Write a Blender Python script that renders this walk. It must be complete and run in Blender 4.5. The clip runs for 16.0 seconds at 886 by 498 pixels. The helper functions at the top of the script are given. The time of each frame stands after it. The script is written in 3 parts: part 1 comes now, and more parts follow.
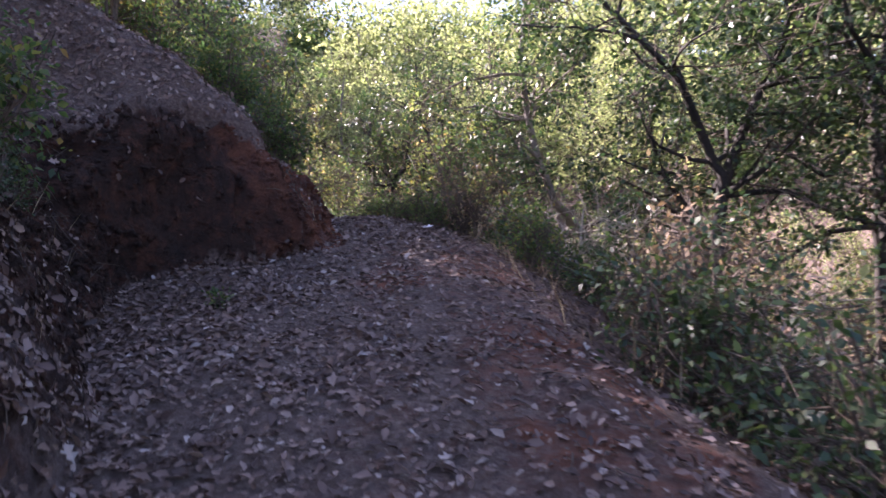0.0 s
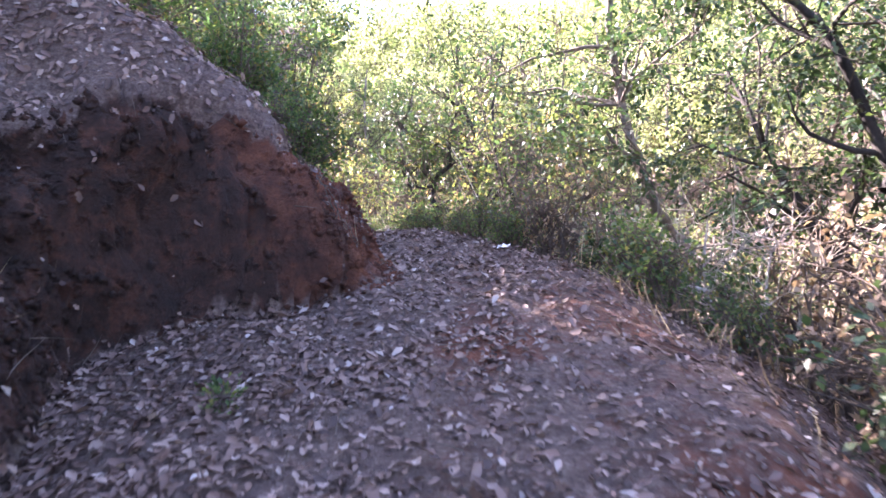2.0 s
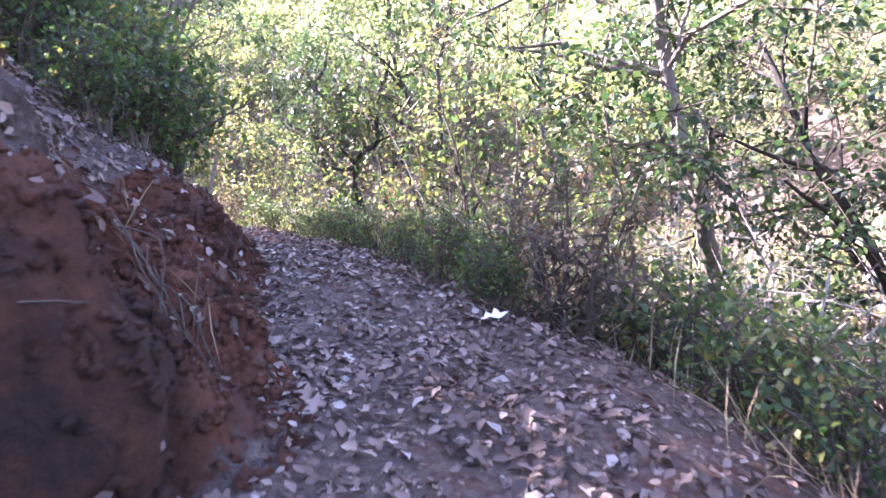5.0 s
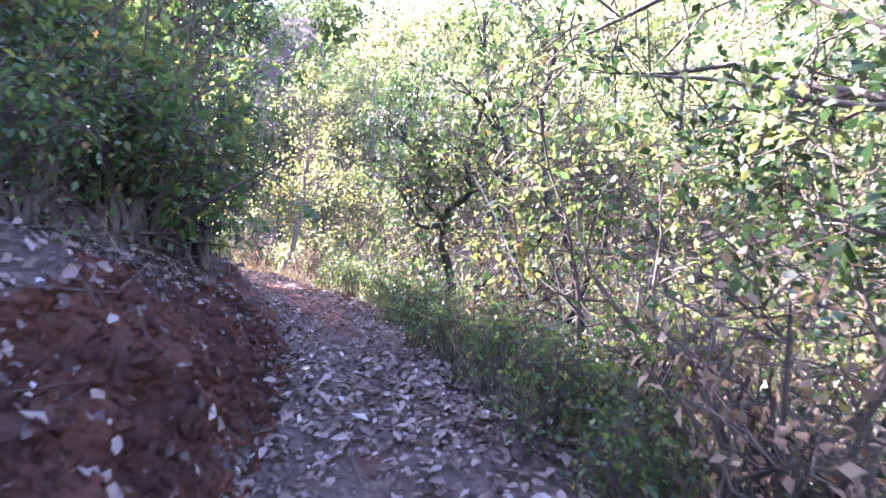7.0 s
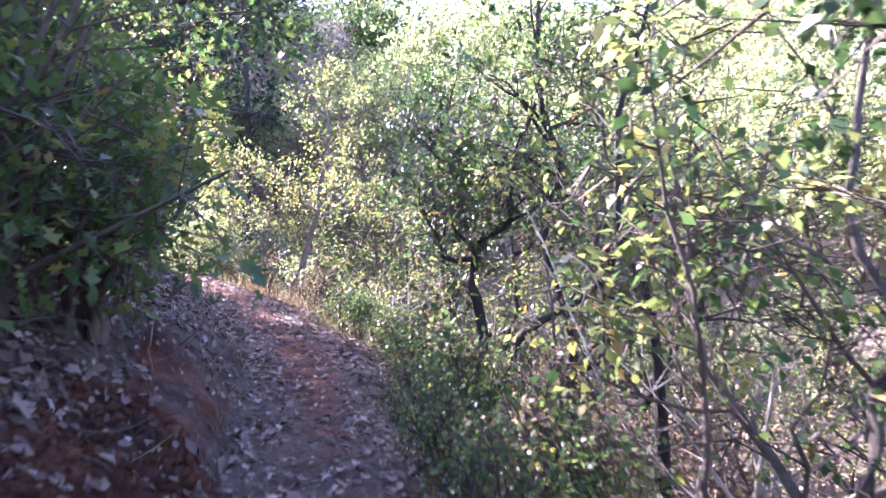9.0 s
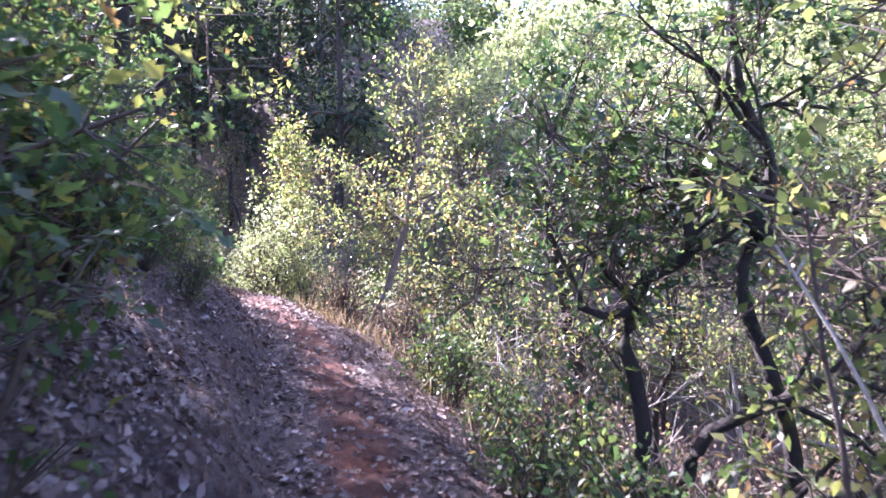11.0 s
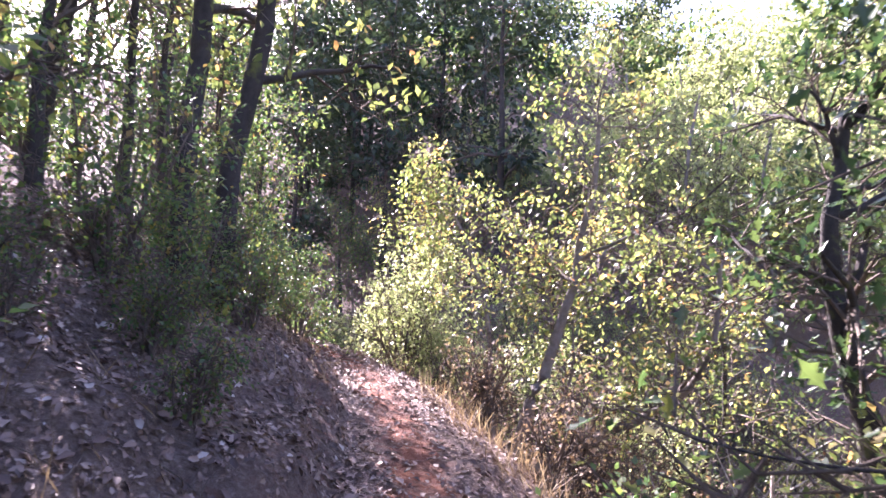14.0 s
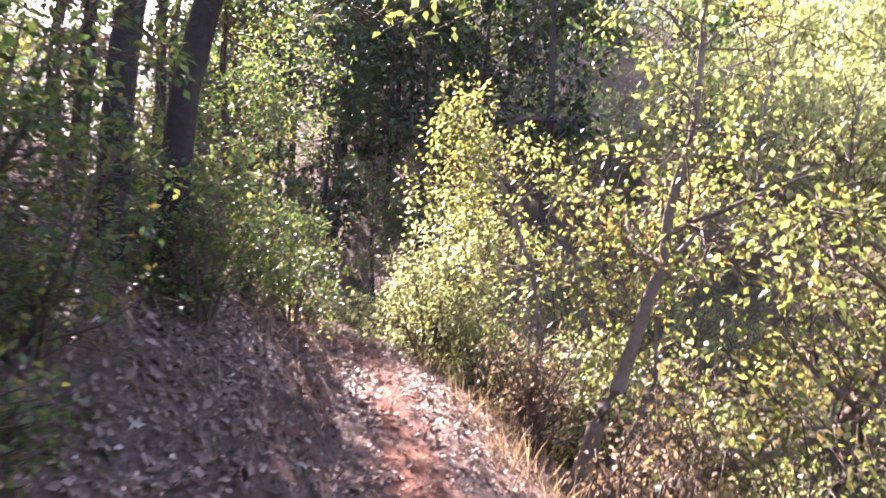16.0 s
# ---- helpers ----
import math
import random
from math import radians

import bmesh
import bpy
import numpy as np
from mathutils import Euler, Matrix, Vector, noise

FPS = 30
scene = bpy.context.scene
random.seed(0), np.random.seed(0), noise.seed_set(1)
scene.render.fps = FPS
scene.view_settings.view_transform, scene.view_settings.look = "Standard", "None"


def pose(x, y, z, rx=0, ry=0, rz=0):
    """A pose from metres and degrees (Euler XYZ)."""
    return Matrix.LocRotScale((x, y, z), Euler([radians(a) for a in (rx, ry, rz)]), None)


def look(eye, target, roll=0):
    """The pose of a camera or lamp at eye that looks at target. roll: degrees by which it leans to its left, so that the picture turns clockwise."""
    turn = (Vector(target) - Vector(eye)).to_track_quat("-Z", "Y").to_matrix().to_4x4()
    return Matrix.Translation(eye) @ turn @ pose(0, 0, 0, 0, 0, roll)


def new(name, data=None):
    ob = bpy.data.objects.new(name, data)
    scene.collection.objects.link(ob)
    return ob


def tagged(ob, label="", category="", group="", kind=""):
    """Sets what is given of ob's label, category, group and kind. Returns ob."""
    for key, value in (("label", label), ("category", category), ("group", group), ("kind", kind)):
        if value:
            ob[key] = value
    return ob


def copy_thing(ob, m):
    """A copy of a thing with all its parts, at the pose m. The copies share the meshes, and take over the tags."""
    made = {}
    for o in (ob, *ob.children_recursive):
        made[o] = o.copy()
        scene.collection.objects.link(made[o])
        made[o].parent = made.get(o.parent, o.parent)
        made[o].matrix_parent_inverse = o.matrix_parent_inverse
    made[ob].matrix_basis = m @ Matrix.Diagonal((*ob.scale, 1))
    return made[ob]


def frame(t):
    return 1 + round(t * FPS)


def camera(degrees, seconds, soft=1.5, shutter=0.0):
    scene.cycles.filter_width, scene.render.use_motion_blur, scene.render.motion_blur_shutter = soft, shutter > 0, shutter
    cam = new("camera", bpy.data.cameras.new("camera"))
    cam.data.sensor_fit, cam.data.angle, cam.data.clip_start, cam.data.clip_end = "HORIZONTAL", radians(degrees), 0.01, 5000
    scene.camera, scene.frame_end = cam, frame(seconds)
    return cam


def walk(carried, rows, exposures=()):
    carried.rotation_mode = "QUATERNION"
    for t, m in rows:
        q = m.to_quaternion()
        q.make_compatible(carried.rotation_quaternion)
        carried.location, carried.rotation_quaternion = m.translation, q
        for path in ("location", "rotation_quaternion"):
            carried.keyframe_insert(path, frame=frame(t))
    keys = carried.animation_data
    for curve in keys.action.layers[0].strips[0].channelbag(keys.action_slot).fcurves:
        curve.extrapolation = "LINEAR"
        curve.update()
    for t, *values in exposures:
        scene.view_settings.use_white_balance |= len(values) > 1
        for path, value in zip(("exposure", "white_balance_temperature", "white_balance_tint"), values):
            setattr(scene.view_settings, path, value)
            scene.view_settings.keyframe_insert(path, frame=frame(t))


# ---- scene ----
cam = camera(66.7, 16.0, soft=1.5, shutter=0.5)
PATH = [
    (0, (0.714, -0.255, 1.754), (0.522, 1.735, 1.7), -4.5),
    (0.5, (0.574, 0.205, 1.827), (0.286, 2.184, 1.786), -6.0),
    (1, (0.309, 0.655, 1.886), (-0.037, 2.624, 1.83), -6.8),
    (1.5, (0.175, 1.167, 1.866), (-0.073, 3.151, 1.812), -6.0),
    (2, (0.004, 1.669, 2.052), (-0.253, 3.652, 1.99), -5.7),
    (2.5, (-0.11, 2.193, 2.16), (-0.241, 4.181, 1.985), -4.2),
    (3, (-0.26, 2.636, 2.285), (-0.537, 4.613, 2.178), -2.9),
    (3.2, (-0.428, 2.932, 2.334), (-0.565, 4.919, 2.158), -4.2),
    (5.3, (-0.509, 4.736, 2.569), (-0.514, 6.727, 2.38), -4.0),
    (5.5, (-0.519, 4.915, 2.6), (-0.618, 6.903, 2.405), -2.7),
    (6, (-0.487, 5.392, 2.684), (-0.615, 7.382, 2.528), -3.8),
    (6.5, (-0.445, 5.789, 2.781), (-0.635, 7.778, 2.691), -2.2),
    (7, (-0.484, 6.212, 2.822), (-0.78, 8.189, 2.768), -3.7),
    (7.5, (-0.511, 6.646, 2.901), (-0.755, 8.631, 2.842), -3.0),
    (8, (-0.56, 7.03, 2.944), (-0.856, 9.005, 2.836), -1.2),
    (8.2, (-0.581, 7.196, 2.96), (-0.914, 9.166, 2.885), -1.3),
    (10.3, (-1.308, 9.506, 3.282), (-1.726, 11.462, 3.278), -0.7),
    (10.5, (-1.361, 9.719, 3.302), (-1.93, 11.636, 3.276), -0.9),
    (11, (-1.53, 10.229, 3.37), (-2.172, 12.123, 3.357), -0.5),
    (11.5, (-1.664, 10.724, 3.415), (-2.312, 12.616, 3.438), 0.2),
    (12, (-1.8, 11.219, 3.449), (-2.564, 13.066, 3.508), 0.7),
    (12.5, (-1.984, 11.719, 3.504), (-2.754, 13.563, 3.587), 0.3),
    (13, (-2.252, 12.22, 3.51), (-3.172, 13.992, 3.629), 0.8),
    (13.5, (-2.473, 12.718, 3.547), (-3.413, 14.479, 3.676), 1.8),
    (14, (-2.752, 13.128, 3.581), (-3.824, 14.811, 3.71), 1.9),
    (14.5, (-2.983, 13.53, 3.621), (-3.991, 15.258, 3.648), -0.7),
    (15, (-3.272, 13.952, 3.646), (-4.36, 15.63, 3.688), 2.0),
    (15.5, (-3.465, 14.421, 3.674), (-4.677, 16.012, 3.655), 0.6),
    (16, (-3.83, 14.885, 3.642), (-5.004, 16.503, 3.689), 3.1),
]
EXPOSURES = [(0.0, 2.4, 6150, 36), (1.0, 3.75, 6150, 36), (3.0, 3.78, 6050, 37), (6.0, 4.05, 5650, 38), (8.0, 3.74, 5500, 39), (11.0, 3.15, 5400, 40), (14.0, 3.15, 5950, 40.5), (16.0, 3.2, 6700, 39)]
walk(cam, [(t, look(eye, target, roll)) for t, eye, target, roll in PATH], exposures=EXPOSURES)

# ---- world, sun, exposure ----
SUN_AZ, SUN_EL = radians(62), radians(34.5)      # azimuth to the left of +y
to_sun = Vector((-math.sin(SUN_AZ) * math.cos(SUN_EL), math.cos(SUN_AZ) * math.cos(SUN_EL), math.sin(SUN_EL)))
world = bpy.data.worlds.new("sky")
scene.world = world
world.use_nodes = True
wn = world.node_tree.nodes
sky = wn.new("ShaderNodeTexSky")
sky.sky_type, sky.sun_disc = "NISHITA", False
sky.sun_elevation, sky.sun_rotation = SUN_EL, -SUN_AZ
sky.air_density, sky.dust_density = 1.0, 2.0
wn["Background"].inputs["Strength"].default_value = 0.085
world.node_tree.links.new(sky.outputs[0], wn["Background"].inputs["Color"])
sun = new("sun", bpy.data.lights.new("sun", "SUN"))
sun.data.energy, sun.data.angle, sun.data.color = 5.0, radians(0.5), (1.0, 0.93, 0.82)
sun.matrix_world = look(to_sun * 100, (0, 0, 0))


# ---- materials ----
def material(name):
    m = bpy.data.materials.new(name)
    m.use_nodes = True
    nt = m.node_tree
    return m, nt, nt.nodes["Principled BSDF"]


def ramp(nt, fac, stops):
    r = nt.nodes.new("ShaderNodeValToRGB")
    e = r.color_ramp.elements
    while len(e) < len(stops):
        e.new(0.5)
    for k, (p, c) in zip(e, stops):
        k.position, k.color = p, (*c, 1)
    nt.links.new(fac, r.inputs[0])
    return r.outputs[0]


def tex(nt, scale, detail=4.0, rough=0.6):
    c = nt.nodes.new("ShaderNodeTexCoord")
    n = nt.nodes.new("ShaderNodeTexNoise")
    n.inputs["Scale"].default_value, n.inputs["Detail"].default_value, n.inputs["Roughness"].default_value = scale, detail, rough
    nt.links.new(c.outputs["Object"], n.inputs["Vector"])
    return n.outputs["Fac"]


def blend(nt, fac, a, b, kind="MIX"):
    n = nt.nodes.new("ShaderNodeMix")
    n.data_type, n.blend_type = "RGBA", kind
    for sock, v in ((n.inputs["Factor"], fac), (n.inputs["A"], a), (n.inputs["B"], b)):
        if isinstance(v, (int, float)):
            sock.default_value = v
        elif isinstance(v, tuple):
            sock.default_value = (*v, 1)
        else:
            nt.links.new(v, sock)
    return n.outputs["Result"]


def bump(nt, b, height, strength, distance):
    n = nt.nodes.new("ShaderNodeBump")
    n.inputs["Strength"].default_value, n.inputs["Distance"].default_value = strength, distance
    nt.links.new(height, n.inputs["Height"])
    nt.links.new(n.outputs[0], b.inputs["Normal"])


def leaf_material(name, stops, through_light=0.5, gloss=0.45):
    m, nt, b = material(name)
    g = nt.nodes.new("ShaderNodeNewGeometry")
    col = ramp(nt, g.outputs["Random Per Island"], stops)
    col = blend(nt, 0.35, col, ramp(nt, tex(nt, 1.3, 2), [(0.3, (0.55, 0.55, 0.55)), (0.7, (1.3, 1.3, 1.2))]), "MULTIPLY")
    nt.links.new(col, b.inputs["Base Color"])
    b.inputs["Roughness"].default_value = gloss
    t = nt.nodes.new("ShaderNodeBsdfTranslucent")
    nt.links.new(blend(nt, 1.0, col, (1.6, 1.65, 1.3), "MULTIPLY"), t.inputs["Color"])
    mix = nt.nodes.new("ShaderNodeMixShader")
    mix.inputs[0].default_value = through_light
    nt.links.new(b.outputs[0], mix.inputs[1])
    nt.links.new(t.outputs[0], mix.inputs[2])
    nt.links.new(mix.outputs[0], nt.nodes["Material Output"].inputs["Surface"])
    return m


def bark_material(name, dark, light, mottle=0.0):
    m, nt, b = material(name)
    col = ramp(nt, tex(nt, 22, 6, 0.7), [(0.35, dark), (0.65, light)])
    col = blend(nt, 0.6, col, ramp(nt, tex(nt, 2.2, 3), [(0.35, dark), (0.6, light)]))
    # Patches of green moss on the bark.
    if mottle:
        col = blend(nt, ramp(nt, tex(nt, 5, 4), [(0.62 - mottle, (0, 0, 0)), (0.75 - mottle, (1, 1, 1))]), col, (0.11, 0.12, 0.03))
    nt.links.new(col, b.inputs["Base Color"])
    b.inputs["Roughness"].default_value = 0.9
    bump(nt, b, tex(nt, 40, 6, 0.7), 0.8, 0.02)
    return m


LEAF_GREEN = leaf_material("oak leaf green", [(0.0, (0.035, 0.07, 0.028)), (0.45, (0.07, 0.12, 0.04)), (0.8, (0.12, 0.165, 0.05)), (0.95, (0.2, 0.19, 0.05)), (1.0, (0.24, 0.14, 0.06))])
LEAF_YELLOW = leaf_material("oak leaf turning", [(0.0, (0.08, 0.115, 0.04)), (0.45, (0.15, 0.185, 0.06)), (0.8, (0.25, 0.25, 0.085)), (0.94, (0.33, 0.25, 0.09)), (1.0, (0.33, 0.15, 0.07))], 0.5)
# Pale colour carries the sun glare and haze on these bushes and far oaks.
LEAF_SUN_PALE = leaf_material("sunlit pale leaf", [(0.0, (0.15, 0.19, 0.075)), (0.5, (0.26, 0.3, 0.13)), (1.0, (0.4, 0.4, 0.22))], 0.5)
LEAF_DARK = leaf_material("evergreen and shaded leaf", [(0.0, (0.02, 0.045, 0.018)), (0.6, (0.045, 0.08, 0.03)), (1.0, (0.08, 0.11, 0.035))], 0.3, 0.4)
LEAF_NEEDLE = leaf_material("conifer needle", [(0.0, (0.018, 0.035, 0.02)), (1.0, (0.05, 0.075, 0.035))], 0.2, 0.6)
LEAF_DRY = leaf_material("dry brown leaf", [(0.0, (0.14, 0.085, 0.05)), (0.5, (0.24, 0.16, 0.1)), (1.0, (0.36, 0.27, 0.18))], 0.25, 0.7)
LITTER = leaf_material("fallen leaf", [(0.0, (0.05, 0.028, 0.022)), (0.4, (0.12, 0.07, 0.054)), (0.72, (0.2, 0.13, 0.105)), (0.95, (0.31, 0.23, 0.195)), (1.0, (0.43, 0.37, 0.34))], 0.1, 0.6)
STRAW = leaf_material("dry grass", [(0.0, (0.13, 0.085, 0.05)), (0.6, (0.24, 0.17, 0.11)), (1.0, (0.4, 0.32, 0.22))], 0.3, 0.7)
BARK_DARK = bark_material("dark oak bark", (0.016, 0.013, 0.011), (0.058, 0.047, 0.04), 0.04)
BARK_GREY = bark_material("grey oak bark", (0.075, 0.06, 0.05), (0.26, 0.225, 0.19))
BARK_WHITE = bark_material("bleached bark", (0.2, 0.165, 0.135), (0.52, 0.47, 0.41))
BARK_TWIG = bark_material("twig bark", (0.05, 0.036, 0.028), (0.17, 0.13, 0.1))


def soil_material():
    m, nt, b = material("red soil and leaf mould")
    red = ramp(nt, tex(nt, 3.5, 8, 0.65), [(0.3, (0.05, 0.02, 0.013)), (0.48, (0.15, 0.05, 0.026)), (0.6, (0.23, 0.08, 0.04)), (0.8, (0.32, 0.13, 0.07))])
    mould = ramp(nt, tex(nt, 26, 6, 0.75), [(0.3, (0.07, 0.045, 0.036)), (0.5, (0.17, 0.115, 0.095)), (0.7, (0.31, 0.24, 0.205))])
    at = nt.nodes.new("ShaderNodeAttribute")
    at.attribute_name = "bare"
    s = nt.nodes.new("ShaderNodeMath")
    s.operation = "MULTIPLY_ADD"
    nt.links.new(tex(nt, 6, 6, 0.7), s.inputs[0])
    s.inputs[1].default_value = 0.9
    nt.links.new(at.outputs["Fac"], s.inputs[2])
    fac = ramp(nt, s.outputs[0], [(0.62, (0, 0, 0)), (0.9, (1, 1, 1))])
    # Soil colours go darker, with some green, along the old cut.
    dark_at = nt.nodes.new("ShaderNodeAttribute")
    dark_at.attribute_name = "dark_cut"
    mottle = ramp(nt, tex(nt, 7, 6, 0.7), [(0.3, (0.012, 0.007, 0.005)), (0.5, (0.035, 0.016, 0.01)), (0.62, (0.09, 0.033, 0.018)), (0.78, (0.04, 0.035, 0.014))])
    red = blend(nt, dark_at.outputs["Fac"], red, mottle)
    nt.links.new(blend(nt, fac, mould, red), b.inputs["Base Color"])
    b.inputs["Roughness"].default_value = 0.95
    bump(nt, b, tex(nt, 9, 10, 0.75), 1.0, 0.12)
    return m


SOIL = soil_material()

# ---- the trail and its ground ----
# stations: x, y, z of the trail's middle; half widths uphill and downhill; height of the cut face; its lean; slope above it
TRAIL = np.array([
    (1.6, -40, -6.0, 1.1, 1.0, 0.5, 0.35, 0.7), (1.1, -8, -0.9, 1.1, 1.0, 0.5, 0.7, 0.75), (0.7, 0, 0.45, 1.1, 1.15, 0.7, 0.65, 0.8),
    (0.12, 2.75, 0.9, 1.3, 1.0, 0.8, 0.55, 0.85), (-0.25, 4.0, 1.12, 1.75, 1.0, 1.2, 0.45, 0.85), (-0.35, 4.8, 1.25, 2.05, 0.95, 1.45, 0.38, 0.8),
    (-0.4, 5.5, 1.37, 2.3, 0.9, 1.5, 0.38, 0.8), (-0.45, 6.0, 1.47, 1.75, 0.85, 1.35, 0.4, 0.8), (-0.5, 6.55, 1.58, 0.68, 0.8, 1.0, 0.45, 0.85),
    (-0.55, 7.0, 1.67, 0.55, 0.75, 0.8, 0.55, 0.95), (-0.85, 8.0, 1.84, 0.65, 0.65, 0.65, 0.8, 0.85), (-1.25, 9.0, 1.98, 0.5, 0.5, 0.6, 0.85, 0.85),
    (-1.55, 9.8, 2.03, 0.45, 0.4, 0.45, 0.8, 0.88), (-1.9, 10.8, 2.05, 0.45, 0.45, 0.35, 0.9, 0.88), (-2.65, 12.6, 2.05, 0.45, 0.38, 0.3, 0.95, 0.8),
    (-3.55, 14.4, 2.07, 0.6, 0.5, 0.25, 1.0, 0.68), (-4.65, 16.0, 2.13, 0.6, 0.45, 0.3, 1.0, 0.58), (-5.95, 17.8, 2.26, 0.55, 0.45, 0.3, 0.9, 0.62),
    (-7.35, 19.2, 2.37, 0.5, 0.42, 0.3, 0.8, 0.6), (-8.45, 20.35, 2.43, 0.5, 0.5, 0.3, 0.8, 0.6),
    (-11, 22, 2.57, 0.5, 0.5, 0.3, 0.8, 0.6), (-14, 23.2, 2.7, 0.5, 0.5, 0.3, 0.8, 0.6), (-19, 24.0, 2.9, 0.5, 0.5, 0.3, 0.8, 0.65), (-28, 24, 3.3, 0.5, 0.5, 0.3, 0.8, 0.7), (-70, 20, 6, 0.5, 0.5, 0.3, 0.8, 0.7)])


def smooth_rows(a, n):
    """The stations joined by a smooth curve, n steps between two."""
    out = []
    for i in range(len(a) - 1):
        p0, p1, p2, p3 = a[max(i - 1, 0)], a[i], a[i + 1], a[min(i + 2, len(a) - 1)]
        m1, m2 = (p2 - p0) / 2, (p3 - p1) / 2
        for k in range(n):
            t = k / n
            out.append((2 * t**3 - 3 * t**2 + 1) * p1 + (t**3 - 2 * t**2 + t) * m1 * 0.6 + (-2 * t**3 + 3 * t**2) * p2 + (t**3 - t**2) * m2 * 0.6)
    return np.array(out + [a[-1]])


LINE = smooth_rows(TRAIL, 4)


def vnoise(x, y, scale, seed=0):
    """Smooth value noise in -1..1, on arrays."""
    x, y = np.asarray(x) * scale + seed * 17.3, np.asarray(y) * scale - seed * 9.1
    i, j = np.floor(x).astype(int), np.floor(y).astype(int)
    u, v = x - i, y - j
    u, v = u * u * (3 - 2 * u), v * v * (3 - 2 * v)

    def h(a, b):
        n = (a * 374761393 + b * 668265263 + seed * 1442695) & 0x7FFFFFFF
        n = ((n ^ (n >> 13)) * 1274126177) & 0x7FFFFFFF
        return ((n ^ (n >> 16)) & 0xFFFF) / 32767.5 - 1
    return (h(i, j) * (1 - u) + h(i + 1, j) * u) * (1 - v) + (h(i, j + 1) * (1 - u) + h(i + 1, j + 1) * u) * v


def along(x, y):
    """For places: the distance to the trail's middle (uphill side positive) and the station's numbers there."""
    x, y = np.asarray(x, float), np.asarray(y, float)
    best, side, row = np.full(x.shape, 1e9), np.ones(x.shape), np.zeros(x.shape + (6,))
    for a, b in zip(LINE[:-1], LINE[1:]):
        dx, dy = b[0] - a[0], b[1] - a[1]
        t = np.clip(((x - a[0]) * dx + (y - a[1]) * dy) / (dx * dx + dy * dy), 0, 1)
        ex, ey = x - a[0] - t * dx, y - a[1] - t * dy
        d = np.hypot(ex, ey)
        nearer = d < best
        best = np.where(nearer, d, best)
        side = np.where(nearer, np.sign(dx * ey - dy * ex + 1e-12), side)
        row = np.where(nearer[..., None], a[2:] + t[..., None] * (b[2:] - a[2:]), row)
    return best * side, row


def ground_parts(x, y):
    d, row = along(x, y)
    zc, wl, wr, face, lean, slope = np.moveaxis(row, -1, 0)
    up, down = np.maximum(d - wl, 0), np.maximum(-d - wr, 0)
    wob = 0.12 * vnoise(x, y, 1.1, 1) + 0.06 * vnoise(x, y, 3.1, 2)
    up = np.maximum(up + wob * np.clip(up * 4, 0, 1), 0)
    face = np.maximum(face * (1 + 0.22 * vnoise(x, y, 1.3, 14) + 0.1 * vnoise(x, y, 3.7, 15)), 0.05)
    run = face * lean
    rise = np.where(up < run, up / np.maximum(lean, 0.05), face + slope * (up - run))
    # Unseen crest, raised before y 16.5 so its shadow covers the lower trail.
    crest = 13.5 + 3.5 * np.clip((16.5 - np.asarray(y)) / 3, 0, 1)
    rise = np.where(rise > crest, crest + (rise - crest) * 0.2, rise)
    ang = np.arctan2(x + 1, y + 5)
    cap = 7 + 11 * np.clip((0.62 - ang) / 0.3, 0, 1) + 14 * np.clip((0.02 - ang) / 0.5, 0, 1) + 3 * vnoise(x, y, 0.05, 5)
    drop = -np.minimum(down, 0.5) * 0.35 - 0.75 * np.clip(down - 0.5, 0, 5.5) - 0.1 * np.clip(down - 6, 0, 5)
    over = np.maximum(down - 10 + 4.5 * np.clip((-0.1 - ang) / 0.3, 0, 1), 0) * (0.5 + 0.25 * np.clip((0.0 - ang) / 0.4, 0, 1))
    over = np.where(over > cap, cap + (over - cap) * 0.05, over)
    z = zc + rise + drop + over + 0.07 * np.clip(d, -0.8, 1.6)
    rough = np.clip(np.abs(d) - 0.4, 0, 1)
    z = z + 0.025 * vnoise(x, y, 2.3, 3) + 0.05 * rough * vnoise(x, y, 1.7, 4) + 0.02 * vnoise(x, y, 6, 6) + 0.6 * np.clip(np.abs(d) / 20 - 0.3, 0, 1) * vnoise(x, y, 0.2, 7)
    z = z + 0.05 * np.exp(-((up - run) / 0.25) ** 2) * (up > 0) * vnoise(x, y, 4, 8)
    on_face = np.clip(np.minimum(up, run + 0.2 - up) * 12, 0, 1) * np.clip(face / 0.6 - 0.1, 0.15, 1)
    z = z + on_face * (0.16 * vnoise(x, y, 2.6, 11) + 0.09 * vnoise(x, y, 6.5, 12) + 0.04 * vnoise(x, y, 14, 13))
    bare = np.where((up > 0.02) & (up < run + 0.15), 0.62, 0) * np.clip((np.asarray(y) - 2.6) / 0.8, 0.75, 1) * np.clip(1.25 - lean * 0.7, 0.5, 1) * np.clip((14 - np.asarray(y)) / 3, 0.5, 1)
    bare = np.maximum(bare, 0.48 * np.clip(1.2 - np.abs(d) / 0.4, 0, 1) * np.clip((np.asarray(y) - 9) / 4, 0.35, 1) + 0.02)
    bare = bare + 0.5 * np.exp(-((np.asarray(x) + 0.2) ** 2 + (np.asarray(y) - 5.55) ** 2) / 0.16)
    shoulder = np.clip((-d - 0.25) / 0.3, 0, 1) * np.clip((8.2 - np.asarray(y)) / 1.5, 0, 1) * (-d < wr + 0.5)
    bare = np.maximum(bare, shoulder * (0.3 + 0.15 * vnoise(x, y, 1.4, 16)))
    return z, bare


def ground(x, y):
    return float(ground_parts(np.array([x]), np.array([y]))[0][0])


